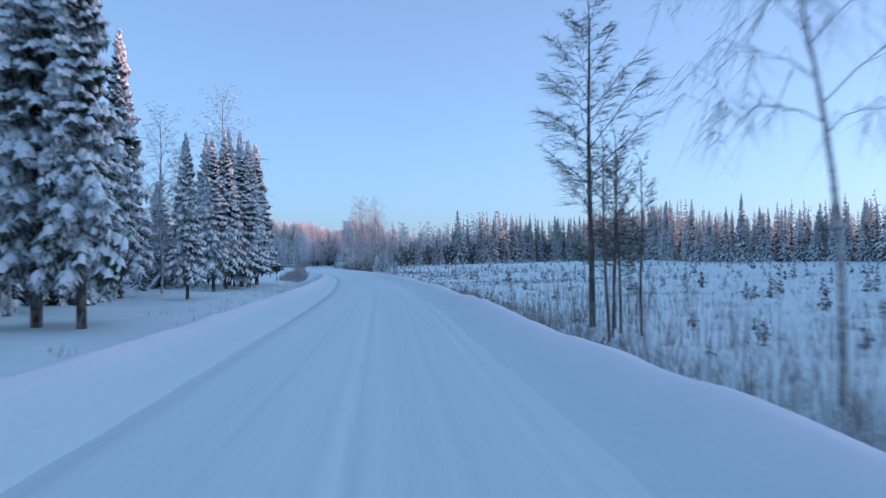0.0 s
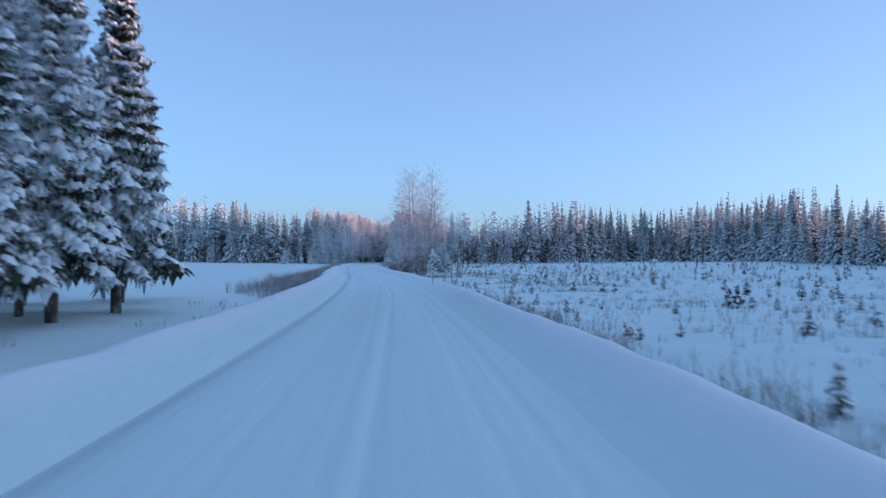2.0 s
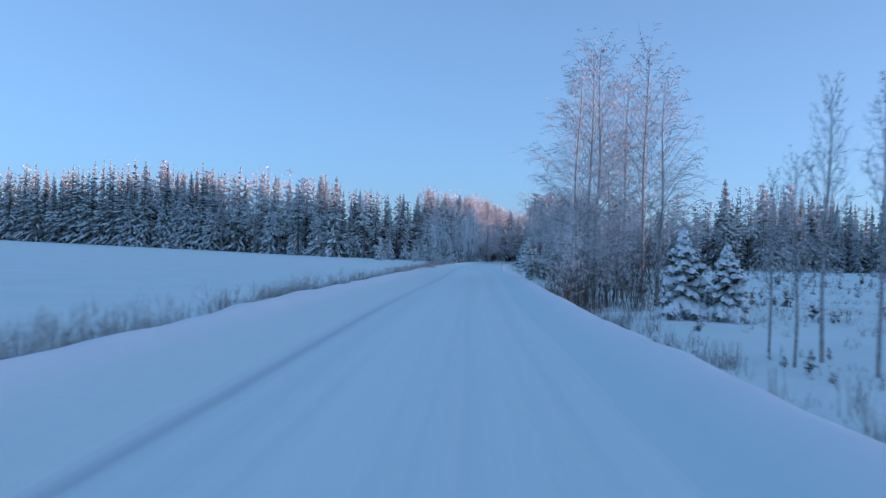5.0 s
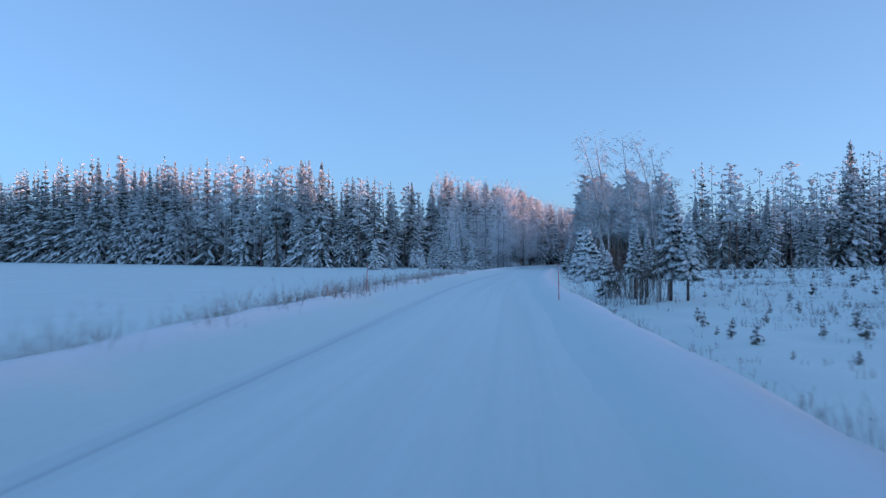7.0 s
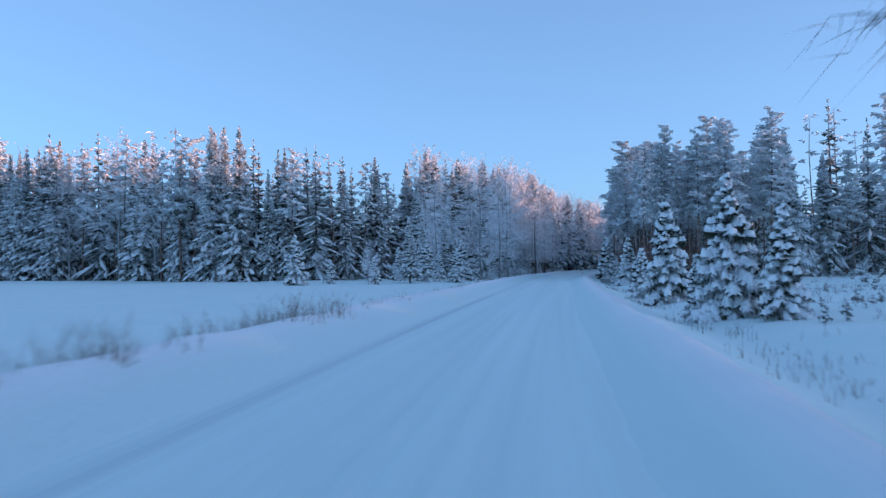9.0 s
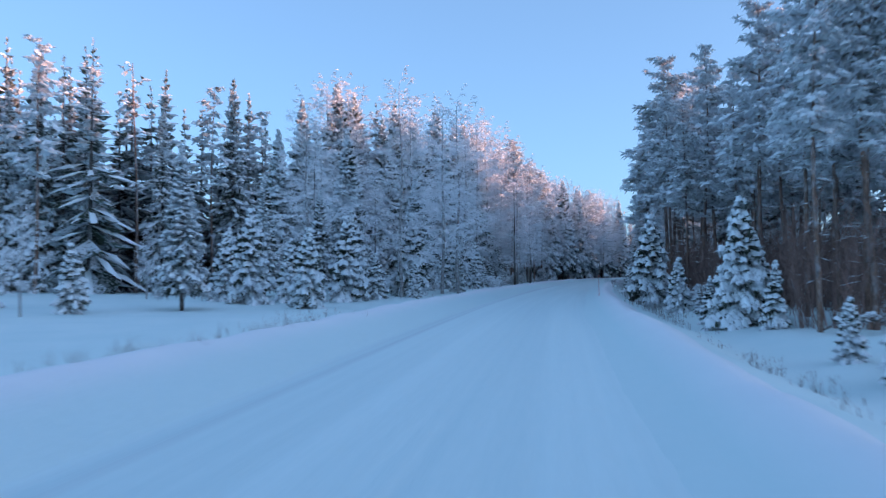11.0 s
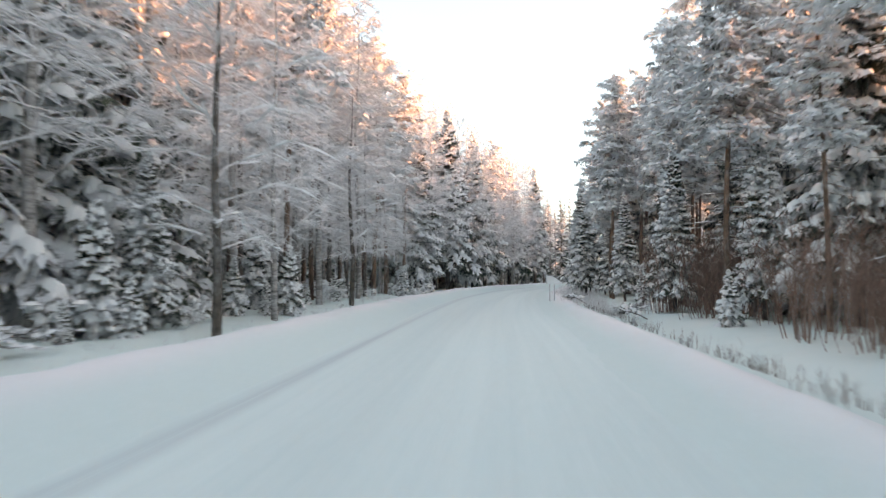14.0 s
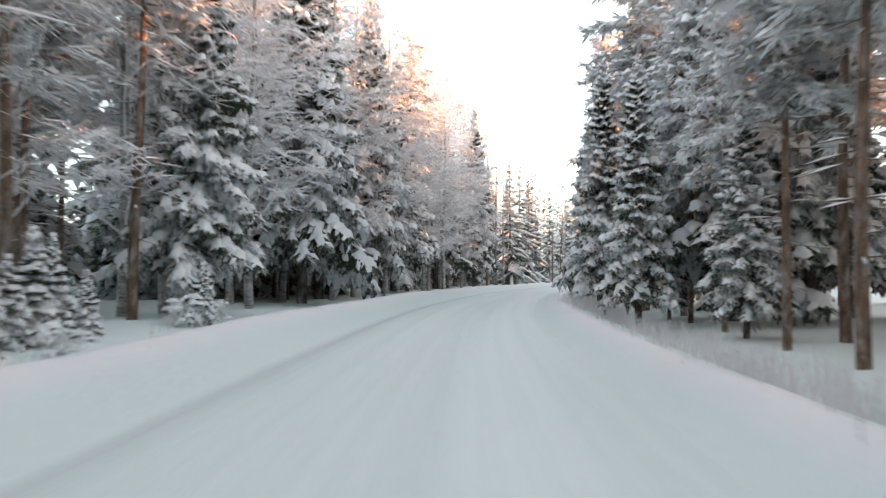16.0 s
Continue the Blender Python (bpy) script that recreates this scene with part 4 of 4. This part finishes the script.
for x, y, d in spots:
    if abs(u_of(x, y)) < 34 and y > 390 or y > 395 and 15 < x < 62 or 340 < y and -50 < u_of(x, y) < 0 or 335 < y and 0 < u_of(x, y) < 45:
        continue
    if (6 if abs(u_of(x, y)) > 30 else 17) < d < (70 if 0 < x < 105 and y > 300 else 34 if abs(x) < 110 else 26) and rnd.random() < (0.34 if x < 112 else 0.22) * (1.0 if y > 100 or x > 0 else 0.4) and not (345 < y < 404 and -26 < u_of(x, y) < 0):
        far_bits.append(("thicket", x + 1.2, y - 0.8, rnd.uniform(8.0, 14.0) * (1.2 if d > 26 else 1.0), rnd.random() * 6.283, rnd.randrange(4), d))
    if 1.5 < d < 17 and -62 < x < -5 and 300 < y < 440 and u_of(x, y) < -24 and not (345 < y < 404 and u_of(x, y) > -17) and rnd.random() < 0.5:
        far_bits.append(("spruce" if rnd.random() < 0.7 else "birch", x + 1.3, y + 1.0, rnd.uniform(13.0, 17.5), rnd.random() * 6.283, rnd.randrange(4), d))
    if 4 < d < 14 and abs(u_of(x, y)) > (22 if y > 270 else 0) and abs(x) < 200 and rnd.random() < 0.14 and not (345 < y < 404 and u_of(x, y) < 0) and (y < 90 or d > 8 or abs(x) > 40):
        far_bits.append(("spruce", x + 1.4, y + 1.2, rnd.uniform(3.5, 9.0), rnd.random() * 6.283, rnd.randrange(4), d))

for x, y, d in spots:
    u = u_of(x, y)
    if 335 < y < 470 and (-75 < u < -34 or 34 < u < 75) and rnd.random() < 0.18:
        far_bits.append(("thicket", x + 0.6, y + 0.9, rnd.uniform(7.0, 13.0), rnd.random() * 6.283, rnd.randrange(4), d))

low = {"spruce": [spruce(200 + k, 17, 0.135 + 0.012 * k, 0, 0.8, 0.03) for k in range(4)],
       "pine": [pine(210 + k, 17, 0, 0.55, False) for k in range(4)],
       "thicket": [spruce(240 + k, 17, 0.26, -1, 0.7, 0.02) for k in range(4)],
       "birch": [broadleaf(220 + k, 15, 0, 0.15, 0.35, bare=0.15, up=1.0) for k in range(4)]}
low = {k: [[s.arrays() for s in soups] for soups in some] for k, some in low.items()}
WOOD_MATS = [SPRUCE_BARK, NEEDLES, TREE_SNOW, PINE_BARK, PINE_NEEDLES, BIRCH_BARK, FROST_TWIGS]
SLOTS = {"spruce": (0, 1, 2), "pine": (3, 4, 2), "birch": (5, 6, 2), "thicket": (0, 1, 2)}


def woods(name, label, some):
    V, F, M, n = [], [], [], 0
    for key, x, y, tall, turn, pick, d in some:
        s = tall / (15.0 if key == "birch" else 17.0)
        c, k = math.cos(turn) * s, math.sin(turn) * s
        rot = np.array([[c, k, 0], [-k, c, 0], [0, 0, s]], "f4")
        for (v, f, _), slot in zip(low[key][pick], SLOTS[key]):
            if not len(f):
                continue
            V.append(v @ rot + np.array([x, y, ground_z(x, y) - 0.1], "f4"))
            F.append(f + n)
            M.append(np.full(len(f), slot, "i4"))
            n += len(v)
    ob = new(name, mesh_of(name, np.concatenate(V), np.concatenate(F), WOOD_MATS, np.concatenate(M)))
    return tagged(ob, label, "forest", kind="stuff")


woods("woods_behind_field", "deep snowy mixed wood of spruce, pine and birch", [b for b in far_bits if b[1] < 0 and b[2] > 100])
woods("woods_behind_clearing", "deep snowy pine and spruce wood beyond the clearing", [b for b in far_bits if b[1] >= 0])
woods("woods_at_start", "deep snowy spruce wood beside the road", [b for b in far_bits if b[1] < 0 and b[2] <= 100])


# ---- brush, saplings and dry grass ----
def ribbon(s, a, b, w):
    """A thin stem with three sides."""
    d = b - a
    n = Vector((-d.y, d.x, 0))
    n = n.normalized() * w if n.length > 1e-5 else Vector((w, 0, 0))
    m = Vector((n.y, -n.x, 0)) * 0.8
    s.add([tuple(a + n), tuple(a - n), tuple(a + m), tuple(b)], [(0, 1, 3), (1, 2, 3), (2, 0, 3)])


def stems(s, x, y, z, height, count, spread, rnd, twigs=2, w=0.007):
    for _ in range(count):
        a = Vector((x + rnd.gauss(0, spread), y + rnd.gauss(0, spread), z - 0.1))
        h = height * rnd.uniform(0.5, 1.15)
        b = a + Vector((rnd.gauss(0, 0.16) * h, rnd.gauss(0, 0.16) * h, h))
        ribbon(s, a, b, w)
        for _ in range(twigs):
            e = rnd.uniform(0.35, 0.85)
            p = a.lerp(b, e)
            ribbon(s, p, p + Vector((rnd.gauss(0, 0.16), rnd.gauss(0, 0.16), rnd.uniform(0.12, 0.3))) * h, w * 0.7)


def verge(name, label, rows, seed, material):
    """Dry stems along a ditch; rows: from y, to y, from u, to u, clumps per metre, height, stems in a clump."""
    rnd, s = random.Random(seed), Soup()
    for y0, y1, u0, u1, dense, tall, many in rows:
        for _ in range(int((y1 - y0) * dense)):
            y = rnd.uniform(y0, y1)
            if rnd.random() > 0.55 + 0.45 * math.sin(y * 0.45 + seed) * math.sin(y * 0.17):
                continue
            x = float(road_x(y)) + rnd.triangular(u0, u1)
            stems(s, x, y, ground_z(x, y), tall * rnd.uniform(0.6, 1.2), many, 0.16, rnd, 2, 0.010)
    v, f, _ = s.arrays()
    return tagged(new(name, mesh_of(name, v, f, [material])), label, "dry grass", kind="stuff")


verge("dry_grass_by_field", "brown frosted grass and reeds along the field ditch",
      [(-10, 84, -9.0, -5.6, 1.6, 0.40, 5), (87, 100, -9.2, -5.4, 20, 0.95, 9), (98, 124, -8.6, -5.6, 20, 0.95, 10), (100, 150, -8.2, -5.2, 24, 1.05, 9), (150, 235, -7.8, -5.2, 24, 1.0, 8), (235, 285, -7.4, -5.2, 8, 0.65, 6)], 3, DRY_STEMS)
verge("dry_grass_by_clearing", "brown frosted grass and weeds along the clearing ditch",
      [(-5, 60, 3.4, 8.0, 14, 0.85, 9), (2, 48, 4.2, 14.0, 8, 1.9, 4), (60, 130, 3.3, 7.5, 14, 0.8, 7), (130, 180, 3.2, 8.0, 12, 0.8, 8), (180, 240, 3.2, 6.5, 4, 0.45, 5), (240, 300, 3.3, 6.0, 3, 0.35, 5), (300, 372, 3.2, 6.5, 5, 0.45, 6)], 4, DRY_STEMS)


def shrub(seed, height, many, spread):
    rnd, s = random.Random(seed), Soup()
    for _ in range(many):
        w, lean = rnd.random() * 6.283, rnd.uniform(0.05, 0.45)
        a = Vector((math.cos(w), math.sin(w), 0)) * rnd.uniform(0, spread)
        h = height * rnd.uniform(0.55, 1.0)
        b = a + Vector((math.cos(w) * lean, math.sin(w) * lean, 1)) * h
        ribbon(s, a - Vector((0, 0, 0.3)), b, 0.012)
        for _ in range(7):
            e = rnd.uniform(0.25, 0.95)
            p = a.lerp(b, e)
            q = p + Vector((rnd.gauss(0, 0.14), rnd.gauss(0, 0.14), rnd.uniform(0.08, 0.28))) * h
            ribbon(s, p, q, 0.008)
            for _ in range(2):
                r = p.lerp(q, rnd.uniform(0.3, 0.9))
                ribbon(s, r, r + Vector((rnd.gauss(0, 0.08), rnd.gauss(0, 0.08), rnd.uniform(0.02, 0.14))) * h, 0.006)
    return s


def shrubs(name, label, group, material, spots, tall, seed, many=16):
    rnd = random.Random(seed)
    made = []
    for k in range(3):
        s = shrub(seed + k, 2.0, many, 0.5)
        v, f, _ = s.arrays()
        made.append(mesh_of(name, v, f, [material]))
    for n, (x, y) in enumerate(spots):
        ob = tagged(new(name, made[n % 3]), label, "shrub", group)
        ob.matrix_basis = at(x, y, ground_z(x, y), rnd.random() * 6.283, tall * rnd.uniform(0.7, 1.25) / 2.0, rnd.uniform(0.9, 1.3))


rnd = random.Random(31)
shrubs("willow_shrub", "leafless grey-brown willow shrub with frosted twigs", "willows round the birch clump", BARE_TWIGS,
       [(rnd.uniform(3.2, 9.5), rnd.uniform(157, 176)) for _ in range(26)] + [(rnd.uniform(1.8, 5.0), rnd.uniform(209, 224)) for _ in range(12)], 2.8, 300)
shrubs("alder_shrub", "leafless dark brown shrub beneath the pines", "shrubs beneath the pines", BROWN_STEMS,
       [(lambda y: (float(road_x(y)) + rnd.uniform(7.6, 16.0), y))(rnd.uniform(300, 388)) for _ in range(190)] + [(lambda y: (float(road_x(y)) + rnd.uniform(8.0, 13), y))(rnd.uniform(288, 318)) for _ in range(20)], 3.6, 310, 20)
shrubs("ditch_shrub", "low leafless dark brown shrub by the ditch", "shrubs by the ditch", DRY_STEMS,
       [(float(road_x(y)) + rnd.uniform(-8.2, -6.0), y) for y in (101, 103, 105.5, 108, 110, 113, 116, 119, 123)] + [(float(road_x(y)) + rnd.uniform(4.5, 7.5), y) for y in (8, 14, 19, 24, 28, 33, 46, 55)], 1.1, 320)

# snow-covered bushes at the foot of the left wood
bush_pattern = []
for k in range(3):
    rnd, snow = random.Random(350 + k), Soup()
    twigs = shrub(350 + k, 1.2, 14, 0.35)
    for _ in range(26):
        w, e, r = rnd.random() * 6.283, rnd.uniform(0.15, 1.0), rnd.uniform(0.1, 0.5)
        along = Vector((math.cos(w), math.sin(w), rnd.uniform(-0.4, 0.2))).normalized()
        lump(snow, Vector((math.cos(w) * r, math.sin(w) * r, 1.1 * e)), along, Vector((-along.y, along.x, 0)).normalized(), rnd.uniform(0.10, 0.26), rnd.uniform(0.05, 0.12), rnd.uniform(0.04, 0.08), rnd, 0, 6, True)
    bush_pattern.append((twigs, snow))
rnd = random.Random(36)
bushes = []
for n in range(70):
    y = rnd.uniform(312, 410) if n < 52 else rnd.uniform(300, 345)
    u = -rnd.uniform(8.0, 13.5) - (3.0 if y < 335 else 0) if n < 52 else rnd.uniform(5.5, 9.0)
    x = float(road_x(y)) + u
    m = at(x, y, ground_z(x, y) - 0.05, rnd.random() * 6.283, rnd.uniform(0.5, 1.3), rnd.uniform(0.9, 1.4))
    if n < 3:
        root = tagged(new("snowy_bush"), "leafless bush weighed down with lumps of snow", "bush", "snowy bushes along the forest road")
        tagged(part("twig_crown", bush_pattern[n][0], FROST_TWIGS, root), kind="stuff")
        tagged(part("snow_load", bush_pattern[n][1], TREE_SNOW, root, "white clumps of snow", True), kind="stuff")
        bushes.append(root)
        root.matrix_basis = m
    else:
        copy_thing(bushes[n % 3], Matrix()).matrix_basis = m

# saplings planted in the clearing
kind_of("sapling", 4, lambda k: entry("sapling", 1.0, spruce(400 + k, 1.0, 0.36, 1, 0.6, 0.10), SPRUCE_MATS, "small dark spruce sapling poking out of the snow", "sapling", "foliage", "saplings in the clearing"))
rnd = random.Random(41)
field_spots = []
while len(field_spots) < 1000:
    y = rnd.uniform(5, 300)
    u = 7 + 105 * rnd.random() ** 1.7
    x = float(road_x(y)) + u
    if forest_depth(x, y) > -3 or (150 < y < 176 and u < 13) or (205 < y < 226 and u < 12) or (y > 262 and u < 12):
        continue
    field_spots.append((x, y, u))
field_spots.sort(key=lambda p: p[2])
for x, y, u in field_spots[:180]:
    planted("sapling", x, y, rnd.uniform(0.28, 0.72), rnd=rnd, sink=0.06)
V, F, M, n = [], [], [], 0
for x, y, u in field_spots[180:]:
    soups = [s.arrays() for s in kinds["sapling"][rnd.randrange(4)]["soups"]]
    s, turn = rnd.uniform(0.4, 1.1), rnd.random() * 6.283
    c, k = math.cos(turn) * s, math.sin(turn) * s
    rot = np.array([[c, k, 0], [-k, c, 0], [0, 0, s]], "f4")
    for slot, (v, f, _) in enumerate(soups):
        if len(f):
            V.append(v @ rot + np.array([x, y, ground_z(x, y) - 0.08], "f4"))
            F.append(f + n)
            M.append(np.full(len(f), slot, "i4"))
            n += len(v)
tagged(new("far_saplings", mesh_of("far_saplings", np.concatenate(V), np.concatenate(F), list(SPRUCE_MATS), np.concatenate(M))), "many small dark spruce saplings in the snowy clearing", "saplings", kind="stuff")
verge("frosted_grass", "white frosted grass along the forest ditch", [(372, 470, 2.9, 7.5, 22, 0.65, 7), (312, 410, -9.5, -6.2, 5, 0.4, 5)], 9, FROST_TWIGS)
verge("weeds_in_clearing", "dry brown weeds sticking out of the snowy clearing", [(5, 270, 6.5, 26, 18, 0.45, 5), (5, 280, 10, 60, 16, 0.5, 5)], 6, BARE_TWIGS)


# ---- dead trunks and a stump in the clearing ----
def snag(x, y, height, seed):
    rnd = random.Random(seed)
    root = tagged(new("dead_trunk"), "thin grey dead tree trunk in the clearing", "dead tree", "dead trunks in the clearing")
    root.matrix_basis = at(x, y, ground_z(x, y), rnd.random() * 6)
    s = Soup()
    tube(s, [(0, 0, -0.4), (0.02, 0, height * 0.5), (0.05, 0.03, height)], [0.09, 0.07, 0.03], 6, cap=True)
    part("trunk", s, ALDER_BARK, root, smooth=True)
    for k in range(4):
        t = Soup()
        z, w = height * rnd.uniform(0.3, 0.9), rnd.random() * 6.28
        tube(t, [(0, 0, z), (math.cos(w) * 0.35, math.sin(w) * 0.35, z + 0.1)], [0.02, 0.006], 4, cap=True)
        part("branch", t, ALDER_BARK, root)


for k, (x, y, h) in enumerate(((110, 276, 4.6), (138, 290, 5.2), (60, 268, 3.4))):
    snag(x, y, h, k)
stump = tagged(new("stump"), "tree stump buried under a round cap of snow", "stump")
stump.matrix_basis = at(78, 262, ground_z(78, 262))
s = Soup()
tube(s, [(0, 0, -0.3), (0, 0, 0.4), (0, 0, 0.8)], [0.45, 0.36, 0.33], 9, cap=True)
part("trunk", s, ALDER_BARK, stump, smooth=True)
s = Soup()
tube(s, [(0, 0, 0.72), (0, 0, 0.95), (0, 0, 1.2), (0, 0, 1.36)], [0.62, 0.85, 0.62, 0.15], 10, cap=True)
part("snow_cap", s, TREE_SNOW, stump, "rounded cap of snow", True)


# ---- snow stakes and the road sign ----
def snow_stake(x, y, z, tilt, seed):
    rnd = random.Random(seed)
    root = tagged(new("snow_stake"), "thin red plastic snow stake in the roadside bank", "snow stake", "snow stakes along the road")
    root.matrix_basis = Matrix.Translation((x, y, z)) @ Matrix.Rotation(radians(tilt), 4, "Y") @ Matrix.Rotation(rnd.uniform(-0.02, 0.02), 4, "X")
    s = Soup()
    tube(s, [(0, 0, -0.4), (0, 0, 0.5), (0, 0, 1.08), (0, 0, 1.12)], [0.014, 0.013, 0.012, 0.006], 8, cap=True)
    pole = part("pole", s, STAKE_RED, root, smooth=True)
    s = Soup()
    tube(s, [(0, 0, 0.86), (0, 0, 1.00)], [0.0155, 0.0155], 8, cap=True)
    part("reflector", s, FROSTED_METAL, pole, "pale reflective band", True)


for k, (u, y, z) in enumerate(((2.06, 87.6, 0.22), (1.95, 192.5, 0.25), (-4.3, 193.4, 0.28), (2.0, 308.9, 0.22))):
    snow_stake(float(road_x(y)) + u + float(right_shift(y) if u > 0 else left_shift(y)), y, z, (2, -1, 3, -1)[k], k)

sign = tagged(new("road_sign"), "snow-covered pointed road sign on two metal posts", "road sign")
sx = 3.4
sign.matrix_basis = Matrix.Translation((2.46, 378.0, 0.20)) @ Matrix.Rotation(radians(18), 4, "Z")
for k in (0, 1):
    s = Soup()
    tube(s, [(0.28 * k, 0, -0.45), (0.28 * k, 0, 1.12)], [0.028, 0.028], 8, cap=True)
    part("post", s, FROSTED_METAL, sign, smooth=True)
s = Soup()
outline = ((-0.22, 1.30), (0.10, 1.27), (0.42, 1.10), (0.72, 0.88), (0.70, 0.80), (-0.20, 0.82))
n = len(outline)
verts = [(x, -0.05, z) for x, z in outline] + [(x, -0.025, z) for x, z in outline]
faces = [(0, k, k + 1) for k in range(1, n - 1)] + [(n, n + k + 1, n + k) for k in range(1, n - 1)]
for k in range(n):
    q = (k + 1) % n
    faces += [(k, n + k, n + q), (k, n + q, q)]
s.add(verts, faces)
part("panel", s, TREE_SNOW, sign, "flat panel white with frost and snow")


# ---- fallen boughs ----
def bough(x, y, length, turn, seed, label):
    rnd = random.Random(seed)
    root = tagged(new("fallen_bough"), label, "fallen branch", "fallen boughs beside the road")
    root.matrix_basis = at(x, y, ground_z(x, y) + 0.05, turn)
    wood, twigs, leaf, snow = Soup(), Soup(), Soup(), Soup()
    line = lambda e: Vector((length * e, 0.12 * math.sin(e * 4), 0.10 + 0.28 * math.sin(e * 2.6)))
    tube(wood, [line(k / 5) for k in range(6)], [0.026 - 0.004 * k for k in range(6)], 6, cap=True)
    for k in range(26):
        e = rnd.uniform(0.15, 1.0)
        p = line(e)
        w = rnd.choice((-1, 1)) * rnd.uniform(0.4, 1.4)
        ln = rnd.uniform(0.25, 0.6)
        q = p + Vector((math.cos(w) * ln, math.sin(w) * ln, rnd.uniform(-0.05, 0.3)))
        tube(twigs, [p, q], [0.010, 0.004], 3)
        for j in range(5):
            a = p.lerp(q, rnd.uniform(0.2, 1))
            v = w + rnd.uniform(-1, 1)
            blade(leaf, a, a + Vector((math.cos(v), math.sin(v), rnd.uniform(-0.2, 0.3))) * 0.22, 0.05, 0.04)
        if rnd.random() < 0.75:
            lump(snow, p.lerp(q, 0.6) + Vector((0, 0, 0.03)), (q - p).normalized(), (q - p).cross(Vector((0, 0, 1))).normalized(), 0.16, 0.09, 0.06, rnd)
    part("stem", wood, SPRUCE_BARK, root)
    tagged(part("twigs", twigs, SPRUCE_BARK, root), kind="stuff")
    tagged(part("foliage", leaf, NEEDLES, root), kind="stuff")
    tagged(part("snow_load", snow, TREE_SNOW, root, "small clumps of snow", True), kind="stuff")


BOUGH = "fallen conifer bough half buried in roadside snow"
bough(sx + 0.9, 377.6, 1.5, 2.0, 1, BOUGH)
bough(sx + 1.5, 372.0, 1.3, 0.4, 2, BOUGH)
bough(sx + 2.0, 368.5, 1.2, 2.6, 3, BOUGH)
bough(3.3, 287.0, 1.9, 0.2, 4, BOUGH)
bough(-11.6, 347.0, 2.0, 0.9, 5, BOUGH)
bough(-10.8, 348.2, 1.7, 2.2, 6, BOUGH)
bough(-11.9, 349.6, 1.8, 1.4, 7, BOUGH)
